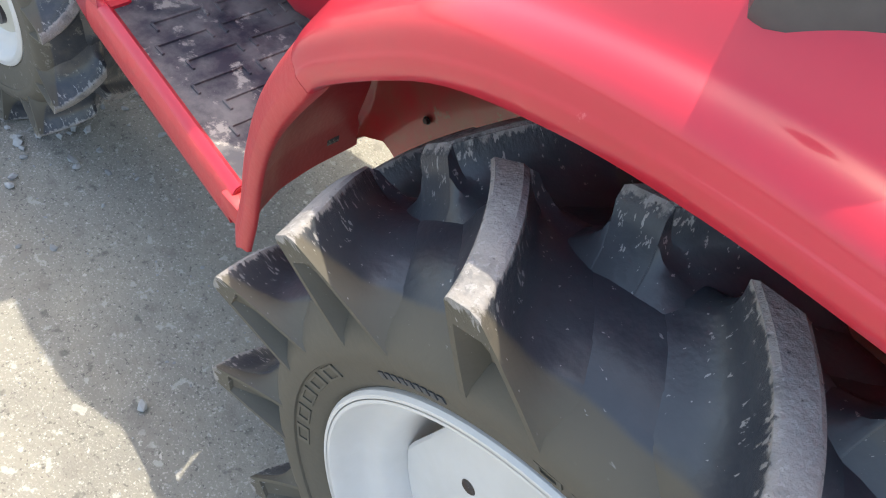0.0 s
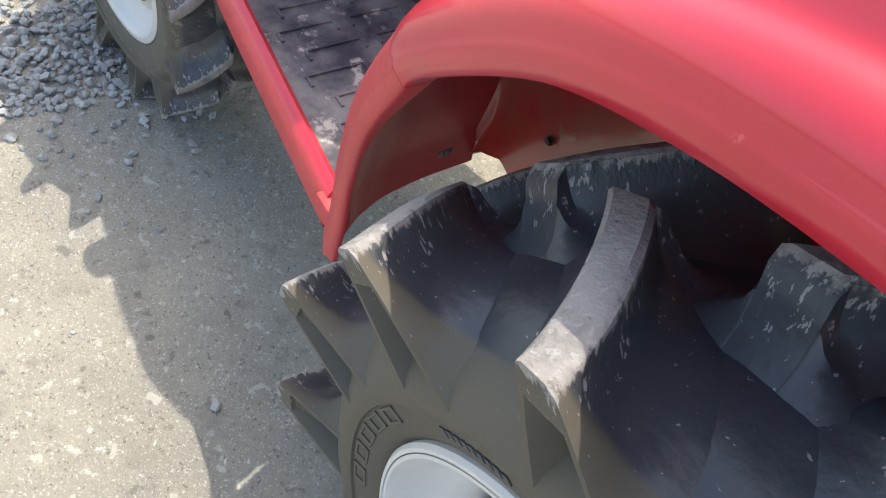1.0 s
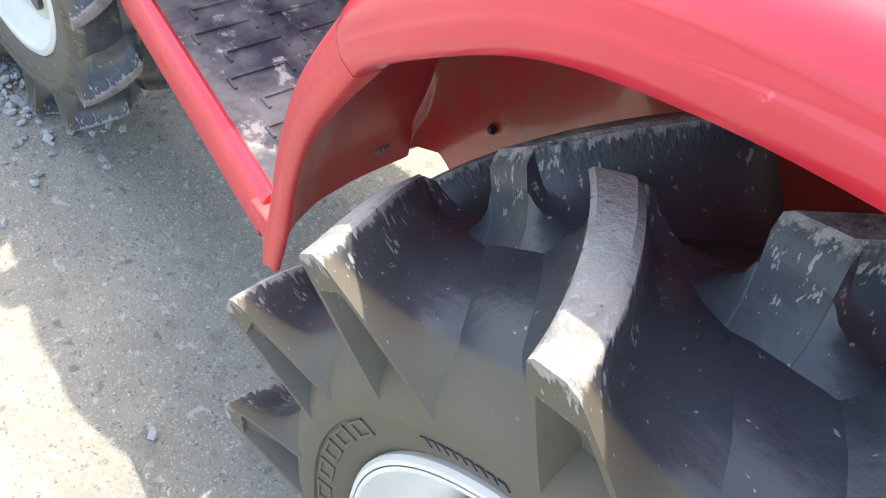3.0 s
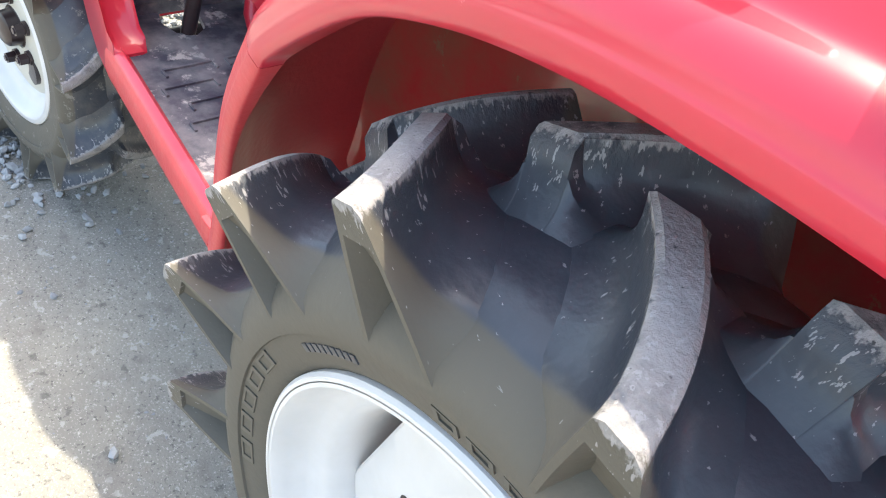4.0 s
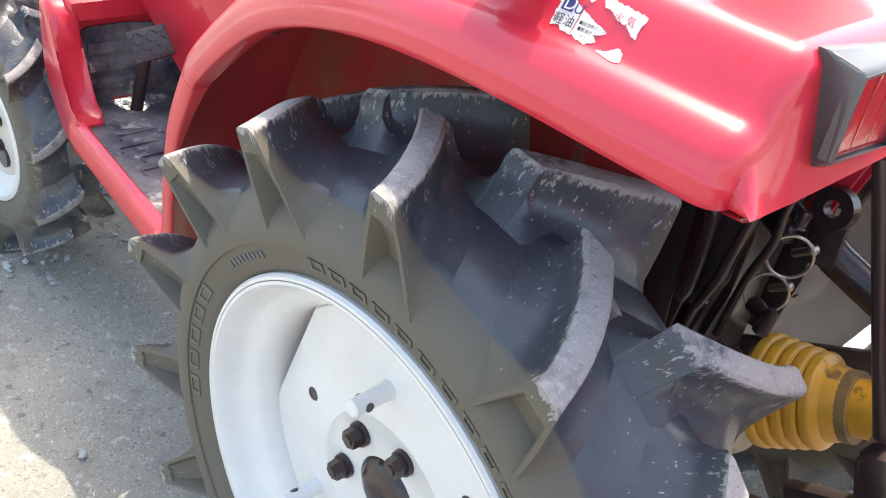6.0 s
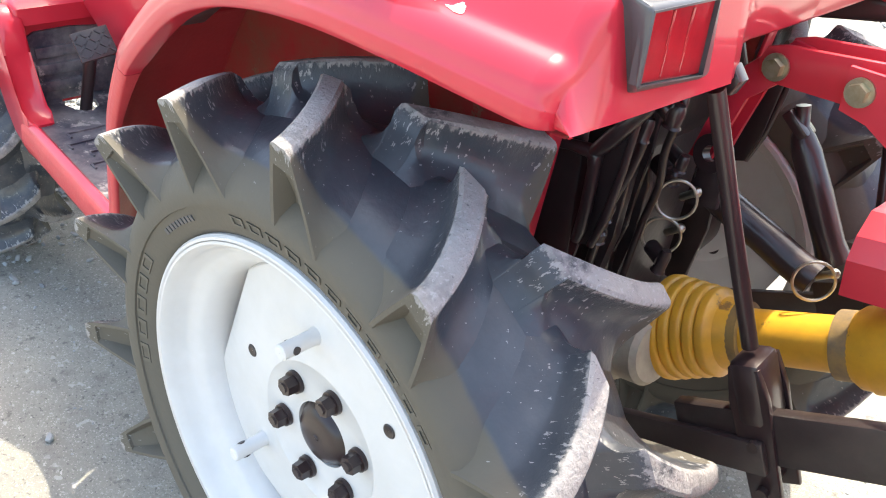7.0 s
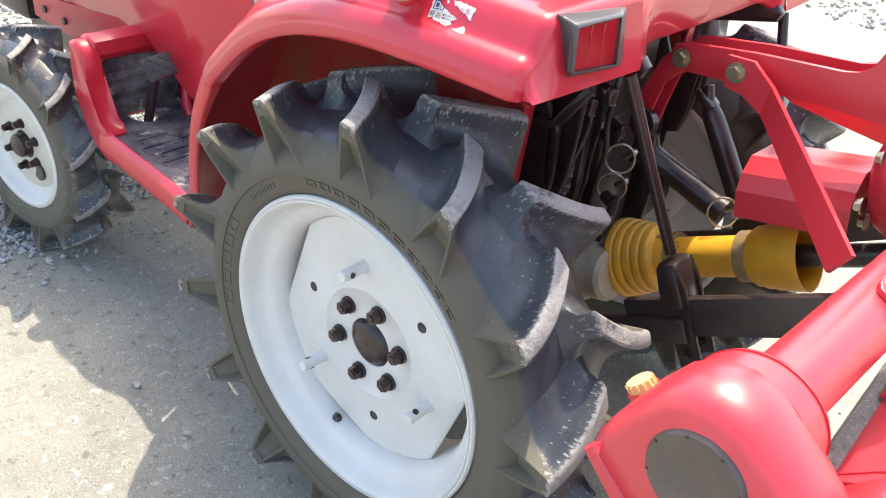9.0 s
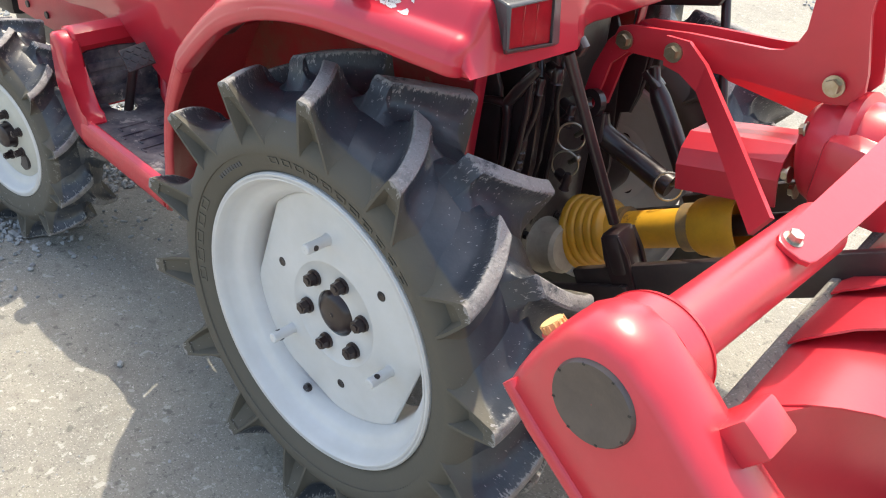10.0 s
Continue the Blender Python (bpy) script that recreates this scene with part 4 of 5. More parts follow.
tube(bm, [(-0.990, 0.41, 0.72), (-1.015, 0.400, 0.62), (-1.02, 0.385, 0.54), (-1.005, 0.375, 0.50), (-0.985, 0.372, 0.476)], [0.012, 0.013, 0.014, 0.016, 0.014], 12)
bmesh.ops.translate(bm, verts=bm.verts, vec=(-0.03, 0.035, 0))
part("dash_foot", bm, RED, tractor, "red dash support")
bm = bmesh.new()
box(bm, (-1.45, MID, 0.50), (1.3, 0.26, 0.22), None, 0.03)
box(bm, (-2.1, 0.62, 0.60), (0.25, 0.40, 0.26), None, 0.03)
cyl(bm, (-1.39, 0.13, 0.25), (-1.39, 1.11, 0.25), 0.032)
part("engine_block", bm, IRON, tractor, "dark engine block and front axle")
bm = bmesh.new()
box(bm, (-0.395, 0.185, 0.925), (0.10, 0.05, 0.05), Matrix.Rotation(radians(-38), 3, "Y"), 0.006)
part("lever_box", bm, DARK_PLASTIC, tractor, "grey plastic lever box")
bm = bmesh.new()
box(bm, (-0.15, MID, 1.20), (0.36, 0.40, 0.12), None, 0.04)
box(bm, (0.06, MID, 1.38), (0.09, 0.38, 0.30), None, 0.04)
part("seat", bm, DARK_PLASTIC, tractor, "black vinyl driver's seat")

# gearbox, axle and lift gear
LINKAGE = (0.032, -0.025, 0.004)
bm = bmesh.new()
box(bm, (-0.12, MID, 0.58), (0.46, 0.36, 0.46), None, 0.03)
gear = part("gearbox", bm, CASTING, tractor, "glossy black gearbox housing")
bm = bmesh.new()
box(bm, (-0.05, MID, 0.90), (0.34, 0.30, 0.20), None, 0.03)
part("lift_housing", bm, CASTING, tractor, "glossy black hydraulic lift housing")
bm = bmesh.new()
box(bm, (-0.60, MID, 0.50), (0.55, 0.24, 0.24), None, 0.03)
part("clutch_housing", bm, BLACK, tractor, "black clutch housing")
for sgn in (1, -1):
    bm = bmesh.new()
    cyl(bm, (0, MID + sgn * 0.17, 0.471), (0, MID + sgn * 0.48, 0.471), 0.085, 0.065, seg=28)
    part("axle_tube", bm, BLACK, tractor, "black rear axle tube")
for k in range(8):
    bm = bmesh.new()
    hexbolt(bm, (0.111, MID - 0.14 + 0.04 * k if k < 4 else MID - 0.14 + 0.04 * (k - 4) + 0.16, 0.42 + 0.05 * (k % 3)), (1, 0, 0), 0.010, 0.012)
    part("case_bolt", bm, IRON, gear)
for f in (1, -1):
    Y = lambda y: MID + f * (y - MID)
    bm = bmesh.new()
    slab(bm, [(0.00, 0.48), (0.10, 0.48), (0.11, 0.60), (0.085, 0.88), (0.06, 0.93), (0.0, 0.95)], (0, Y(0.415), 0), (1, 0, 0), (0, 0, 1), f * -0.010, 0.003)
    part("fender_bracket", bm, CASTING, tractor, "glossy black fender bracket", shift=(0.030, -0.030 * f, 0.007))
    bm = bmesh.new()
    tube(bm, [(0.070, Y(0.362), 0.860), (0.105, Y(0.370), 0.868), (0.132, Y(0.374), 0.870), (0.142, Y(0.374), 0.866), (0.1435, Y(0.374), 0.850), (0.146, Y(0.374), 0.80), (0.145, Y(0.374), 0.765), (0.140, Y(0.378), 0.747)], [0.006, 0.007, 0.009, 0.010, 0.008, 0.008, 0.008, 0.006], 12)
    tube(bm, [(0.138, Y(0.374), 0.868), (0.158, Y(0.374), 0.897), (0.176, Y(0.376), 0.925), (0.190, Y(0.38), 0.945)], [0.009, 0.011, 0.009, 0.007], 12)
    tube(bm, [(0.180, Y(0.380), 0.93), (0.178, Y(0.380), 0.86), (0.170, Y(0.382), 0.79), (0.158, Y(0.386), 0.745)], [0.005, 0.005, 0.006, 0.005], 10)
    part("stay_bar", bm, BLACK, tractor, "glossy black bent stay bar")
    bm = bmesh.new()
    slab(bm, [(0.05, 0.60), (0.13, 0.60), (0.138, 0.74), (0.160, 0.745), (0.171, 0.79), (0.180, 0.93), (0.14, 0.87), (0.06, 0.86)], (0, Y(0.386), 0), (1, 0, 0), (0, 0, 1), f * -0.006, 0.002)
    part("stay_plate", bm, BLACK, tractor, "glossy black stay plate")
    # lift arm, lift rod, fork, lower link
    bm = bmesh.new()
    slab(bm, [(-0.10, 0.93), (0.10, 0.96), (0.255, 0.995), (0.262, 1.012), (0.25, 1.025), (0.08, 1.005), (-0.10, 1.0)], (0, Y(0.372), 0), (1, 0, 0), (0, 0, 1), f * -0.022, 0.005)
    part("lift_arm", bm, BLACK, tractor, "black cast lift arm", shift=(0.030, -0.030 * f, 0.007))
    bm = bmesh.new()
    tube(bm, [(0.250, Y(0.350), 1.005), (0.30, Y(0.385), 0.862), (0.351, Y(0.420), 0.722)], 0.0095, 14)
    rod = part("lift_rod", bm, BLACK, tractor, "glossy black lift rod", shift=(0.030, -0.030 * f, 0.007))
    bm = bmesh.new()
    d = Vector((0.088, 0.010 * f, -0.170)).normalized()
    w = Vector((0, 1, 0)) - d * d.y
    w.normalize()
    u = d.cross(w)
    o = Vector((0.354, Y(0.423), 0.715))
    for yy in (-0.031, 0.017):
        slab(bm, [(-0.018, 0.01), (0.018, 0.01), (0.023, 0.05), (0.020, 0.186), (-0.018, 0.190), (-0.023, 0.05)], o + w * (yy + 0.004), u, d, 0.009, 0.002)
    box(bm, o + d * 0.045, (0.040, 0.058, 0.085), Matrix((u, w, d)).transposed(), 0.011)
    part("fork", bm, BLACK, rod, "black forged fork end", shift=(0.030, -0.030 * f, 0.007))
    for q in (0.105, 0.168):
        bm = bmesh.new()
        cyl(bm, o + d * q + w * -0.036, o + d * q + w * 0.036, 0.007, seg=12)
        part("fork_pin", bm, IRON, rod, "worn steel fork pin", shift=(0.030, -0.030 * f, 0.007))
    bm = bmesh.new()
    a, b = Vector((-0.06, Y(0.43), 0.40)), Vector((0.420, Y(0.400), 0.624))
    c2 = Vector((0.80, Y(0.400), 0.852))
    for p, q, hh in ((a - Vector((0, 0, 0.03)), b - Vector((0, 0, 0.012)), 0.042), (b - (b - a).normalized() * 0.12, c2, 0.066)):
        dd = (q - p).normalized()
        M3 = Matrix((dd, Vector((0, 1, 0)), dd.cross(Vector((0, 1, 0))))).transposed()
        box(bm, (p + q) / 2 + Vector((0, 0.0 if hh < 0.05 else 0.012 * f, 0)), ((q - p).length, 0.014 if hh < 0.05 else 0.020, hh), M3, 0.003)
    part("lower_link", bm, IRON, tractor, "black flat-bar lower link, paint worn on top", shift=(0.030, -0.030 * f, 0.007))
for y, x, z0, z1, w, lean in ((0.445, 0.118, 0.52, 0.93, 0.012, 0.012), (0.480, 0.108, 0.50, 0.88, 0.020, 0.020), (0.525, 0.122, 0.66, 0.95, 0.009, 0.004), (0.560, 0.104, 0.50, 0.80, 0.014, 0.015)):
    bm = bmesh.new()
    slab(bm, [(x - 0.06, z0), (x, z0), (x + 0.010, z0 + 0.05), (x + 0.002 + lean, (z0 + z1) / 2 - 0.04), (x + 0.010 + lean, (z0 + z1) / 2 + 0.02), (x + 0.012 + lean, z1 - 0.04), (x + lean, z1), (x - 0.06, z1)], (0, y, 0), (1, 0, 0), (0, 0, 1), -w, 0.004)
    part("housing_rib", bm, CASTING, tractor, "glossy black cast rib")
for y, x, z, r, h in ((0.425, 0.170, 0.900, 0.008, 0.030), (0.435, 0.196, 0.925, 0.010, 0.028), (0.43, 0.145, 0.775, 0.010, 0.026), (0.432, 0.140, 0.735, 0.011, 0.016), (0.52, 0.185, 0.835, 0.008, 0.022), (0.53, 0.195, 0.685, 0.009, 0.036), (0.545, 0.165, 0.80, 0.012, 0.020)):
    bm = bmesh.new()
    cyl(bm, (x - 0.03, y + 0.02, z), (x, y, z), r * 1.3, seg=14)
    lathe(bm, [(0.0005, h / 2), (r * 0.7, h / 2), (r, h * 0.3), (r, -h * 0.4), (r * 1.25, -h / 2), (0.0005, -h / 2)], (x, y, z), (0.12, 0, 1), 12)
    part("hose_fitting", bm, BLACK, tractor, "glossy black pipe fitting")
for pts, r in (([(0.150, 0.44, 0.95), (0.168, 0.43, 0.90), (0.160, 0.435, 0.84), (0.146, 0.43, 0.78), (0.135, 0.44, 0.70), (0.12, 0.46, 0.62)], 0.0065), ([(0.185, 0.47, 0.96), (0.19, 0.46, 0.92), (0.178, 0.475, 0.86), (0.172, 0.50, 0.80), (0.15, 0.53, 0.72), (0.14, 0.54, 0.62)], 0.0055)):
    bm = bmesh.new()
    tube(bm, [curve_at(pts, k * (len(pts) - 1.001) / 24) for k in range(25)], r, 10)
    part("hydraulic_pipe", bm, BLACK, tractor, "glossy black steel pipe")
# linchpins with spring rings
for x, y, z, tilt in ((0.186, 0.535, 0.776, 25), (0.174, 0.550, 0.708, 22), (0.368, 0.612, 0.716, 28)):
    bm = bmesh.new()
    rr = 0.0262
    Rm = Matrix.Rotation(radians(-62), 3, "Z") @ Matrix.Rotation(radians(-tilt), 3, "Y")
    tube(bm, [Vector((x, y, z)) + Rm @ Vector((0.010 * math.sin(k * math.tau / 28), rr * math.cos(k * math.tau / 28), rr * math.sin(k * math.tau / 28))) for k in range(28)], 0.0022, 8, True)
    ring = part("linchpin_ring", bm, STEEL, tractor, "bright steel spring ring")
    bm = bmesh.new()
    p = Vector((x, y, z)) + Rm @ Vector((0, 0.022, 0.016))
    bmesh.ops.create_uvsphere(bm, u_segments=12, v_segments=8, radius=0.0075, matrix=Matrix.Translation(p))
    cyl(bm, p, p + Vector((-0.022, 0.012, -0.022)), 0.0055, seg=10)
    part("linchpin", bm, STEEL, ring, "bright steel linchpin")
bm = bmesh.new()
lathe(bm, [(0.0005, 0.0), (0.045, 0.0), (0.052, 0.008), (0.052, 0.05), (0.06, 0.06)], (0.200, 0.545, 0.545), (-0.9, 0.1, -0.3), 28)
part("shaft_housing", bm, BEIGE, tractor, "dusty beige cast shaft housing", shift=LINKAGE)
bm = bmesh.new()
slab(bm, [(0.128, 0.815), (0.160, 0.815), (0.178, 0.916), (0.228, 0.962), (0.222, 0.985), (0.195, 0.988), (0.165, 0.955), (0.145, 0.90)], (0, 0.610, 0), (1, 0, 0), (0, 0, 1), -0.010, 0.002)
slab(bm, [(0.128, 0.815), (0.160, 0.815), (0.178, 0.916), (0.228, 0.962), (0.222, 0.985), (0.195, 0.988), (0.165, 0.955), (0.145, 0.90)], (0, 0.665, 0), (1, 0, 0), (0, 0, 1), -0.010, 0.002)
part("top_link_bracket", bm, RED, tractor, "red top-link bracket", shift=LINKAGE)
bm = bmesh.new()
lathe(bm, [(0.011, -0.008), (0.026, -0.008), (0.026, 0.008), (0.011, 0.008)], (0.168, 0.595, 0.838), (0.2, 1, -0.1), 28, True)
slab(bm, [(0.150, 0.820), (0.188, 0.818), (0.192, 0.76), (0.150, 0.75)], (0, 0.603, 0), (1, 0, 0), (0, 0, 1), -0.014, 0.003)
part("bracket_eye", bm, BLACK, tractor, shift=LINKAGE)
bm = bmesh.new()
tube(bm, [(0.215, 0.725, 0.895), (0.223, 0.725, 0.868), (0.229, 0.725, 0.855), (0.241, 0.725, 0.837), (0.277, 0.725, 0.785), (0.316, 0.725, 0.727), (0.333, 0.725, 0.705)], [0.010, 0.010, 0.016, 0.020, 0.021, 0.021, 0.024], 16)
box(bm, (0.218, 0.725, 0.870), (0.044, 0.034, 0.016), Matrix.Rotation(radians(36), 3, "Y"), 0.004)
part("check_rod", bm, BLACK, tractor, "black turnbuckle rod", shift=LINKAGE)
bm = bmesh.new()
tube(bm, [curve_at([(0.150, 0.655, 0.790), (0.165, 0.655, 0.760), (0.2045, 0.665, 0.738), (0.253, 0.665, 0.723), (0.296, 0.665, 0.708), (0.33, 0.665, 0.700)], k * 4.999 / 20) for k in range(21)], 0.024, 16)
part("sway_bar", bm, BLACK, tractor, "black curved sway bar", shift=LINKAGE)

# ---- yellow drive shaft between tractor and tiller ----
shaft = thing("drive_shaft", (0.3, 0.6, 0.6), "yellow plastic guarded drive shaft with ribbed boots", "drive shaft")
A0, A1 = Vector((0.212, 0.585, 0.554)), Vector((0.577, 0.585, 0.738))
ax = (A1 - A0).normalized()
bm = bmesh.new()
prof = [(0.050, 0.0), (0.068, 0.0)]
for k in range(5):
    a = 0.008 + k * 0.017
    r = 0.077 - 0.0035 * k
    prof += [(r - 0.0012, a), (r + 0.0015, a + 0.003), (r + 0.0015, a + 0.012), (r - 0.0010, a + 0.0155)]
prof += [(0.052, 0.098), (0.046, 0.118), (0.044, 0.125)]
lathe(bm, prof, A0, ax, 40)
part("boot", bm, YELLOW, shaft, "yellow ribbed plastic boot")
bm = bmesh.new()
cyl(bm, A0 + ax * 0.10, A0 + ax * 0.30, 0.0375, seg=32)
part("guard_tube", bm, YELLOW, shaft, "dirty yellow plastic guard tube")
bm = bmesh.new()
cyl(bm, A0 + ax * 0.112, A0 + ax * 0.128, 0.047, seg=32)
part("collar", bm, DIRTY_YELLOW, shaft, "dirt-caked plastic collar ring")
bm = bmesh.new()
cyl(bm, A0 + ax * 0.250, A0 + ax * 0.276, 0.046, seg=32)
part("collar", bm, DIRTY_YELLOW, shaft, "dirt-caked plastic collar ring")
bm = bmesh.new()
prof = [(0.043, 0.258), (0.046, 0.272), (0.053, 0.282), (0.0545, 0.296), (0.057, 0.299), (0.057, 0.313), (0.0585, 0.316), (0.0590, 0.331), (0.0610, 0.334), (0.0615, 0.366), (0.0585, 0.366), (0.056, 0.30)]
lathe(bm, prof, A0, ax, 40)
part("boot", bm, YELLOW, shaft, "yellow stepped plastic boot")
bm = bmesh.new()
cyl(bm, A0 + ax * -0.05, A0 + ax * 0.50, 0.020, seg=18)
part("inner_shaft", bm, IRON, shaft, "dark steel inner shaft")

# ---- rotary tiller behind the tractor ----
tiller = thing("rotary_tiller", (0.7, 0.62, 0), "red rotary tiller carried on the tractor's linkage", "tiller")
SWING = radians(-3.2)


def mast_plate(y):
    bm = bmesh.new()
    poly = [(0.178, 0.966), (0.184, 0.950), (0.205, 0.944), (0.24, 0.947), (0.32, 0.953), (0.44, 0.963), (0.557, 0.966), (0.600, 0.975), (0.618, 1.001), (0.613, 1.03), (0.588, 1.11), (0.582, 1.40), (0.502, 1.40), (0.507, 1.11),
            (0.510, 1.067), (0.500, 1.040), (0.482, 1.026), (0.46, 1.022), (0.32, 1.009), (0.205, 0.992), (0.184, 0.984)]
    slab(bm, poly, (0, y, 0), (1, 0, 0), (0, 0, 1), -0.010, 0.0015)
    return part("mast_plate", bm, RED_TILLER, tiller, "red steel mast plate")


for y in (0.590, 0.660):
    mast_plate(y)
for x, z, y0, y1 in ((0.205, 0.966, 0.580, 0.69), (0.311, 0.977, 0.565, 0.69), (0.575, 1.000, 0.580, 0.69)):
    bm = bmesh.new()
    hexbolt(bm, (x, y0 + 0.004, z), (0, -1, 0), 0.0125, 0.014)
    cyl(bm, (x, y0, z), (x, y1, z), 0.008, seg=14)
    part("hex_bolt", bm, BRASS, tiller, "yellow-zinc hexagon bolt")
# braces: a short upright tongue by the mast, then a flat bar slanting out to the beam
for f in (1, -1):
    Y = lambda y: 0.625 + f * (y - 0.625)
    bm = bmesh.new()
    left = [(0.296, 0.578, 0.950), (0.330, 0.577, 0.945), (0.372, 0.573, 0.926), (0.470, 0.488, 0.884), (0.600, 0.372, 0.828)]
    right = [(0.290, 0.578, 1.000), (0.335, 0.577, 1.002), (0.377, 0.573, 0.974), (0.484, 0.488, 0.926), (0.622, 0.372, 0.866)]
    sheet(bm, [[(a[0], Y(a[1]), a[2]), (b[0], Y(b[1]), b[2])] for a, b in zip(left, right)], 0.008)
    part("brace", bm, RED_TILLER, tiller, "red flat-bar brace", 20)
# beam and its end bracket
bm = bmesh.new()
cyl(bm, (0.691, -0.06, 0.899), (0.699, 0.30, 0.910), 0.0385, seg=40)
cyl(bm, (0.688, 0.55, 0.902), (0.688, 1.25, 0.902), 0.041, seg=40)
part("beam", bm, RED_TILLER, tiller, "red tubular beam")
bm = bmesh.new()
n3 = Vector((0.312, -0.053, 0.949)).normalized()
u3 = Vector((-0.039, 0.998, 0.05))
u3 = (u3 - n3 * u3.dot(n3)).normalized()
slab(bm, [(0.050, 0.415), (-0.018, 0.415), (-0.016, 0.010), (-0.016, -0.008), (-0.011, -0.018), (0.000, -0.022), (0.020, -0.022), (0.030, -0.016), (0.034, -0.004), (0.036, 0.03)], Vector((0.7105, 0.178, 0.946)) - n3 * 0.004, u3.cross(n3), u3, 0.008, 0.0015)
part("beam_bracket", bm, RED_TILLER, tiller, "red flat-bar beam bracket", 20)
bm = bmesh.new()
hexbolt(bm, Vector((0.7095, 0.178, 0.947)) + n3 * 0.001, n3, 0.0092, 0.012)
part("hex_bolt", bm, STEEL, tiller, "silver zinc hexagon bolt")
# central gear case
bm = bmesh.new()
lathe(bm, [(0.0005, -0.06), (0.055, -0.06), (0.075, -0.05), (0.088, -0.03), (0.088, 0.01), (0.100, 0.012), (0.100, 0.03), (0.085, 0.034), (0.080, 0.10), (0.06, 0.13), (0.0005, 0.13)], (0.615, 0.625, 0.890), (1, 0, 0.25), 40)
box(bm, (0.67, 0.62, 0.89), (0.13, 0.22, 0.12), None, 0.02)
gcase = part("gear_case", bm, RED_TILLER, tiller, "red cast gear case")
for k in range(6):
    bm = bmesh.new()
    a = k * 60 + 20
    p = Vector((0.615, 0.625, 0.890)) + Vector((-0.005, 0.075 * math.cos(radians(a)), 0.075 * math.sin(radians(a))))
    hexbolt(bm, p - Vector((0.045, 0, 0.01)), (-1, 0, -0.25), 0.010, 0.012)
    part("case_bolt", bm, BRASS, gcase, "yellow-zinc case bolt")
# tunnel-shaped shaft guard
bm = bmesh.new()
sec = [(0.545, 0.748), (0.540, 0.795), (0.552, 0.822), (0.580, 0.845), (0.665, 0.845), (0.695, 0.822), (0.705, 0.795), (0.70, 0.745)]
sheet(bm, [[(x + (z - 0.75) * -0.15, y, z + dz) for y, z in sec] for x, dz in ((0.385, 0.008), (0.47, 0.028), (0.56, 0.048))], 0.004)
part("shaft_guard", bm, RED_TILLER, tiller, "red folded-steel shaft guard", 20)
# chain case at the near end
D = Vector((0.81, 0, -0.586))
N = Vector((0.586, 0, 0.81))
O = Vector((0.690, -0.066, 0.900))
poly = [(-0.046, -0.110), (-0.058, -0.101), (-0.065, -0.070), (-0.071, -0.03), (-0.073, 0.010), (-0.065, 0.038), (-0.046, 0.058), (-0.015, 0.069), (0.03, 0.069), (0.10, 0.062), (0.42, 0.062), (0.47, 0.04), (0.49, 0.0), (0.47, -0.07),
        (0.42, -0.110), (0.30, -0.114), (0.0, -0.116), (-0.035, -0.116)]
bm = bmesh.new()
c0 = Vector((0.2, -0.01))
levels = ((-0.004, 1.0, 0.020), (-0.036, 1.0, 0.0), (-0.070, 1.0, 0.0), (-0.088, 0.0, 0.006), (-0.100, 0.0, 0.018))
rings = []
for y, _, ins in levels:
    ring = []
    for i, (a, b) in enumerate(poly):
        p, q, r = Vector(poly[i - 1]), Vector((a, b)), Vector(poly[(i + 1) % len(poly)])
        t = (r - p).normalized()
        inn = Vector((-t.y, t.x))
        if (Vector((0.2, -0.01)) - q).dot(inn) < 0:
            inn = -inn
        w = q + inn * ins
        ring.append(bm.verts.new(O + D * w.x + N * w.y + Vector((0, y, 0))))
    rings.append(ring)
for a, b in zip(rings, rings[1:]):
    for i in range(len(poly)):
        bm.faces.new((a[i], a[(i + 1) % len(poly)], b[(i + 1) % len(poly)], b[i]))
bm.faces.new(rings[0])
bm.faces.new(rings[-1])
# raised ridge along the front edge
def at(a, b, y):
    return O + D * a + N * b + Vector((0, y, 0))
tube(bm, [at(-0.052, -0.096, -0.092), at(0.0, -0.100, -0.094), at(0.45, -0.100, -0.094)], 0.011, 10)
cyl(bm, at(0.0, 0, -0.03), at(0.0, 0, 0.004), 0.066, 0.065, seg=48)
cyl(bm, at(0, 0, 0.003), at(0, 0, 0.010), 0.0665, 0.064, seg=48)
chain = part("chain_case", bm, RED_TILLER, tiller, "red cast chain case", 62)
bm = bmesh.new()
lathe(bm, [(0.0005, 0.0030), (0.030, 0.0026), (0.034, 0.0040), (0.036, 0.0040), (0.041, 0.005), (0.0435, 0.005), (0.0455, 0.002), (0.047, -0.004)], at(0.004, -0.004, -0.100), (0, -1, 0), 56)
disc = part("cover_disc", bm, GREY_DISC, chain, "dark grey pressed cover disc")
for k in range(8):
    bm = bmesh.new()
    a = radians(k * 45 + 12)
    box(bm, at(0.004 + 0.0425 * math.cos(a), -0.004 + 0.0425 * math.sin(a), -0.1048), (0.0030, 0.0015, 0.0022))
    part("disc_notch", bm, INK, disc)
bm = bmesh.new()
n2 = Vector((-0.66, -0.14, 0.74)).normalized()
p = Vector((0.604, -0.108, 0.897))
cyl(bm, p - n2 * 0.05, p + n2 * 0.004, 0.0195, 0.0165, seg=24)
part("filler_boss", bm, RED_TILLER, chain, "red filler boss")
bm = bmesh.new()
cyl(bm, p + n2 * 0.003, p + n2 * 0.013, 0.0135, 0.0125, seg=24)
for k in range(14):
    a = k * math.tau / 14
    u = n2.orthogonal().normalized()
    v = n2.cross(u)
    q = (u * math.cos(a) + v * math.sin(a)) * 0.0135
    cyl(bm, p + q + n2 * 0.004, p + q + n2 * 0.012, 0.0012, seg=6)
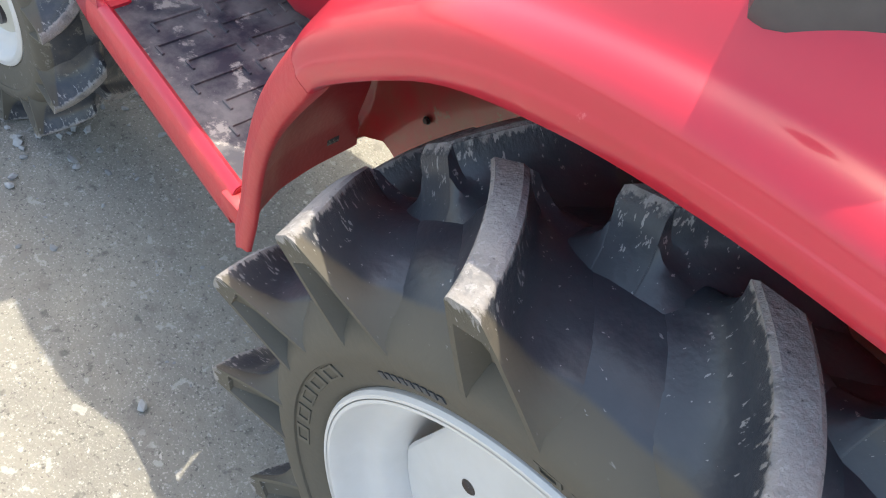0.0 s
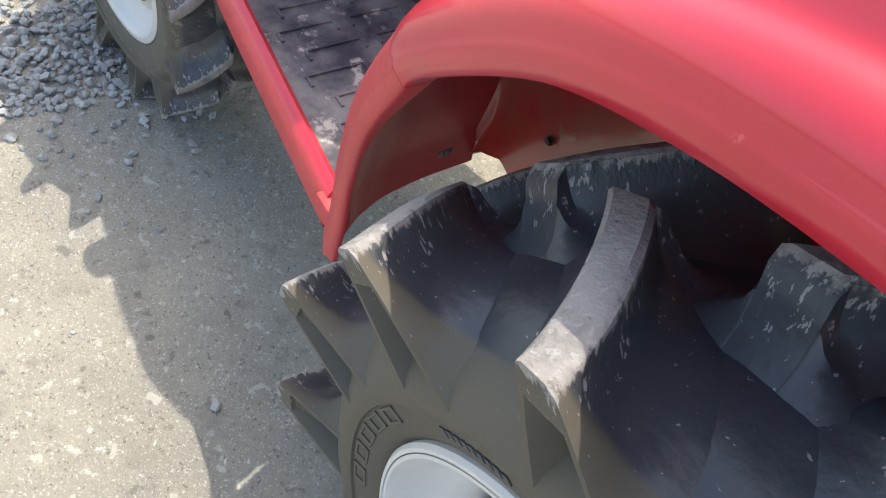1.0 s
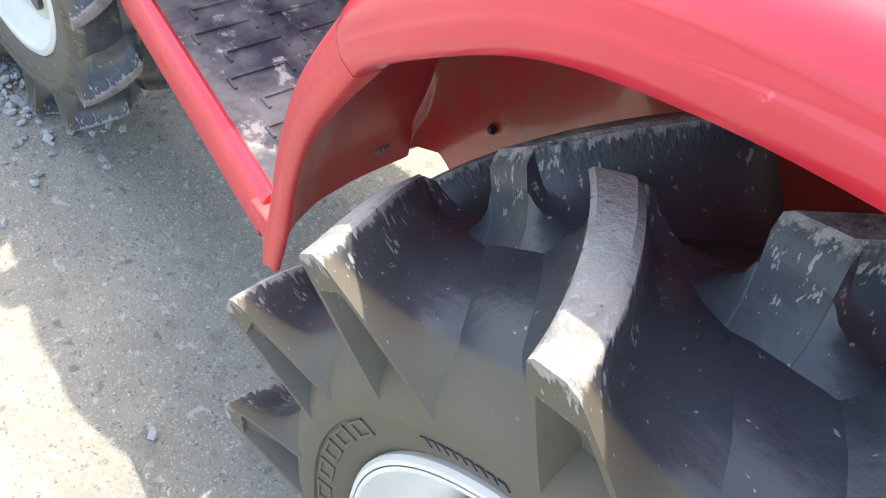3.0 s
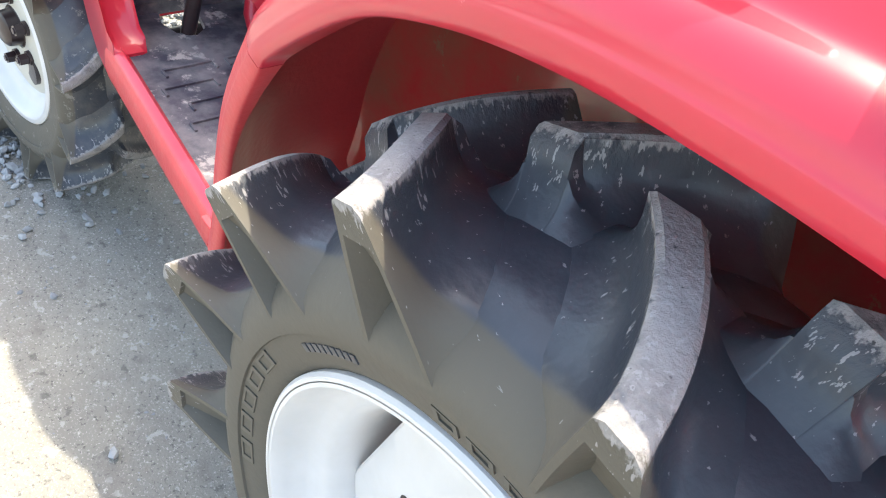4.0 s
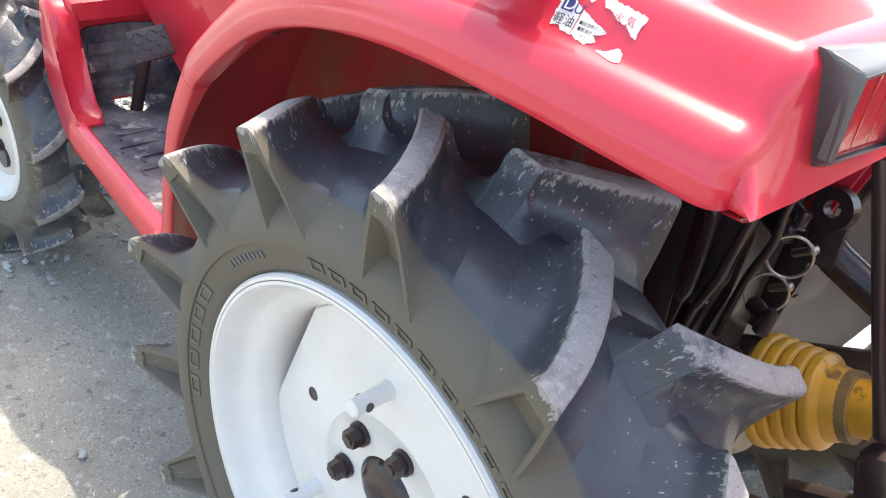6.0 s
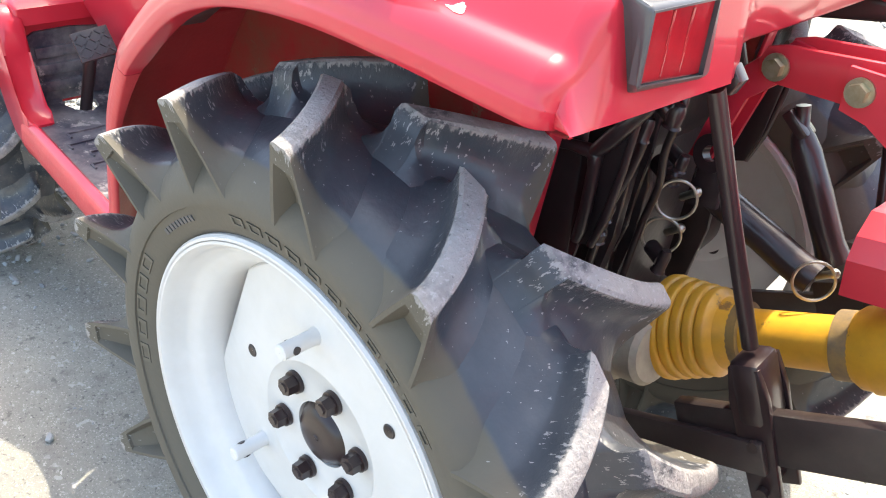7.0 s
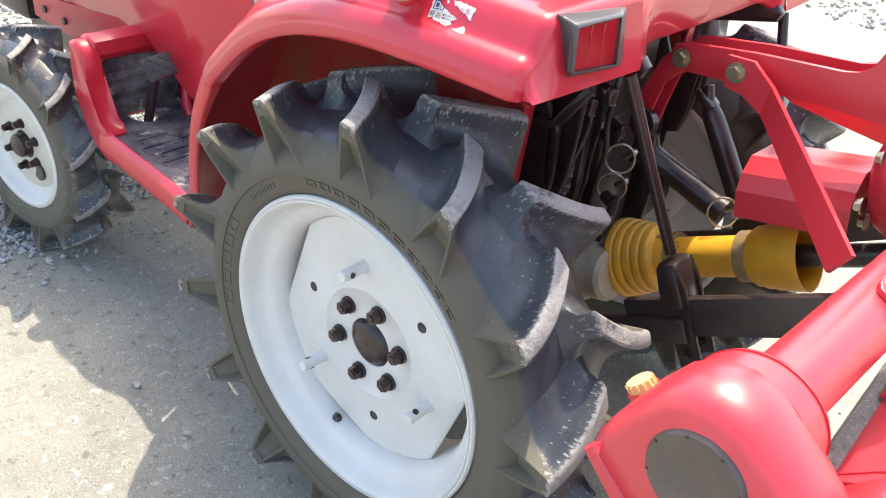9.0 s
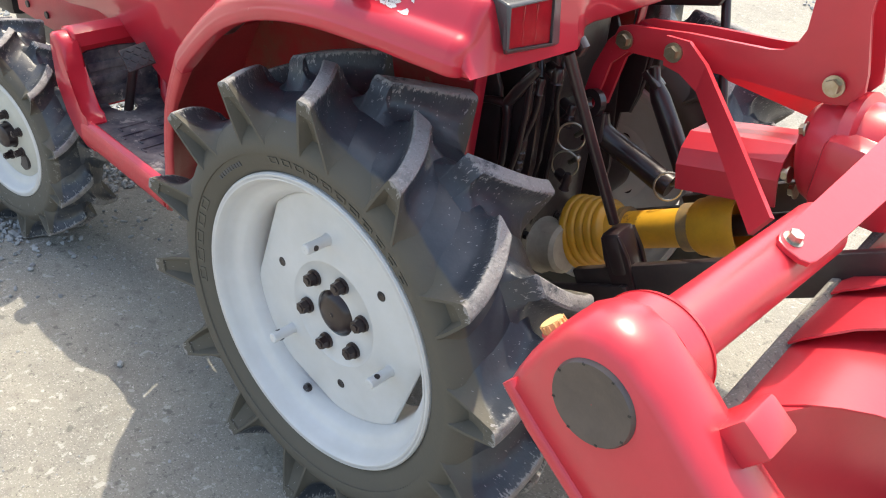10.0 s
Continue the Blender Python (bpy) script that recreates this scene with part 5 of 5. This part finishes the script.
part("oil_cap", bm, CREAM, chain, "cream-yellow knurled oil cap")
bm = bmesh.new()
box(bm, at(0.098, 0.066, -0.026), (0.042, 0.058, 0.058), Matrix.Rotation(radians(36), 3, "Y"), 0.006)
part("stop_block", bm, RED_TILLER, chain, "red cast stop block")
bm = bmesh.new()
for k in range(9):
    a = radians(-60 + k * 30)
    hexbolt(bm, at(0.054 * math.cos(a), 0.054 * math.sin(a), 0.009), (0, 1, 0), 0.006, 0.008)
part("flange_bolts", bm, RED_TILLER, chain)
# rotor cover with overlapping plates
COVER = ((0.0, -0.05), (0.0, 0.0), (0.012, 0.012), (0.035, 0.022), (0.06, 0.028), (0.09, 0.030), (0.12, 0.028), (0.19, 0.010), (0.26, -0.035), (0.32, -0.11), (0.37, -0.22), (0.39, -0.36))


def cover_row(y, near=0.0):
    x0 = 0.750 - 0.062 * y
    return [(x0 + a, y + near * max(0.0, a - 0.03) * 1.5, 0.790 + b) for a, b in COVER]


bm = bmesh.new()
sheet(bm, [cover_row(0.04 + 1.21 * i / 16, (1 - i / 16) ** 2) for i in range(17)], 0.004)
cover = part("rotor_cover", bm, RED_TILLER, tiller, "red rotor cover, scuffed to primer at the front edge", 30)
# end wall under the cover's curved near edge
bm = bmesh.new()
edge = cover_row(0.04, 1.0)
sheet(bm, [[(x - 0.002 * k, y + 0.012 - 0.02 * k, z - 0.005 - (z - 0.36) * 0.245 * k) for x, y, z in edge[1:]] for k in range(5)], 0.004)
part("end_wall", bm, RED_TILLER, cover, "red end wall of the rotor cover", 50)
bm = bmesh.new()
tube(bm, [Vector(cover_row(0.03 + 1.22 * i / 8)[1]) + Vector((-0.004, 0, -0.004)) for i in range(9)], 0.013, 8)
part("edge_strip", bm, GROUND, cover, "dirt-caked edge strip")
for i in range(7):
    y0 = 0.052 + i * 0.155
    bm = bmesh.new()
    rows = []
    for k in range(6):
        lift = 0.004 + (0.030 * (1 - k / 5) if i else 0.0)
        rows.append([Vector(p) + Vector((0, 0.75 * max(0.0, p[0] - 0.76), lift * min(1.0, 0.35 + 9 * max(0.0, p[0] - 0.745)))) for p in cover_row(y0 + 0.168 * k / 5)[1:10]])
    sheet(bm, rows, 0.003)
    part("cover_plate", bm, RED_TILLER, cover, "red overlapping plate")
for x, y, z in ((0.75, 1.24, 0.66),):
    bm = bmesh.new()
    box(bm, (x, y, z), (0.34, 0.008, 0.24), None, 0.003)
    part("end_plate", bm, RED_TILLER, cover, "red end plate")
bm = bmesh.new()
cyl(bm, (1.02, -0.05, 0.60), (0.87, 1.22, 0.60), 0.035, seg=20)
for i in range(10):
    y = 0.05 + i * 0.115
    x = 1.02 - 0.118 * y
    for s2 in (1, -1):
        a = i * 1.1
        tube(bm, [(x, y, 0.60), (x + s2 * 0.10 * math.cos(a), y, 0.60 + s2 * 0.10 * math.sin(a)), (x + s2 * 0.17 * math.cos(a + 0.4), y + 0.03, 0.60 + s2 * 0.17 * math.sin(a + 0.4))], [0.010, 0.009, 0.004], 6)
part("rotor", bm, IRON, tiller, "dark steel rotor with bent tines")


tiller.location = (0.736, 0.579, 0.008)
tiller.rotation_euler.z = SWING


# ---- gravel and loose stones ----
def stones(spots, name, label, mat, seed):
    """Many angular stones in one mesh: (x, y, size, sink)."""
    rng = np.random.default_rng(seed)
    ico = bmesh.new()
    bmesh.ops.create_icosphere(ico, subdivisions=1, radius=0.5)
    base = np.array([v.co for v in ico.verts])
    faces = np.array([[v.index for v in f.verts] for f in ico.faces])
    ico.free()
    verts, polys = [], []
    k = 0
    for x, y, s, sink in spots:
        p = base * (1 + rng.uniform(-0.32, 0.25, (len(base), 1)))
        p = p * np.array([1.0, rng.uniform(0.6, 0.95), rng.uniform(0.45, 0.8)])
        q = Euler((rng.uniform(-0.5, 0.5), rng.uniform(-0.5, 0.5), rng.uniform(0, 6.28))).to_matrix()
        p = p @ np.array(q).T * s
        p += np.array([x, y, ground_height(x, y) + s * (0.30 - sink)])
        verts.append(p)
        polys.append(faces + k)
        k += len(base)
    me = bpy.data.meshes.new(name)
    me.from_pydata(np.concatenate(verts).tolist(), [], np.concatenate(polys).tolist())
    me.materials.append(mat)
    ob = new(name, me)
    return tagged(ob, label, "gravel", kind="stuff")


rng = np.random.default_rng(7)


def gravel_edge(y):
    return -1.385 + 0.02 * math.sin(y * 6) + 0.03 * noise.noise((y * 3, 0.5, 0)) - 0.07 * min(1.0, max(0.0, (y - 0.25) / 0.12))


spots = []
for i in range(9000):
    x, y = rng.uniform(-2.3, -1.15), rng.uniform(-0.75, 1.1)
    d = gravel_edge(y) - x
    if d < 0 and rng.random() > 0.10 * math.exp(d * 14):
        continue
    spots.append((x, y, rng.uniform(0.011, 0.027), rng.uniform(-0.35, 0.35) if d > 0.05 else 0.1))
stones(spots, "gravel_bed", "loose grey crushed gravel beside the front wheel", STONE, 1)
spots = []
for i in range(9000):
    x, y = rng.uniform(-6.5, -2.2), rng.uniform(-1.0, 6.0)
    spots.append((x, y, rng.uniform(0.018, 0.045), rng.uniform(-0.2, 0.3)))
for i in range(1500):
    x, y = rng.uniform(-2.4, 0.5), rng.uniform(5.2, 9.0)
    spots.append((x, y, rng.uniform(0.015, 0.05), rng.uniform(-0.2, 0.3)))
stones(spots, "far_gravel", "grey gravel stretching away in front", STONE, 2)
spots = []
for i in range(3200):
    x, y = rng.uniform(-1.6, 1.4), rng.uniform(-0.9, 2.6)
    spots.append((x, y, rng.choice([0.003, 0.004, 0.005, 0.007, 0.010], p=[0.3, 0.3, 0.2, 0.15, 0.05]) * rng.uniform(0.7, 1.3), 0.22))
stones(spots, "embedded_pebbles", "small pale pebbles pressed into the dirt", STONE, 3)
spots = [(-0.664, -0.017, 0.024, 0.0), (-1.211, 0.02, 0.022, 0.0), (-1.189, 0.141, 0.020, 0.0)]
for i in range(45):
    x = -1.36 + abs(rng.normal(0, 0.13))
    spots.append((x, rng.uniform(-0.25, 0.6), rng.uniform(0.008, 0.022), 0.05))
stones(spots, "scattered_stones", "scattered grey stones on the packed dirt", STONE, 4)
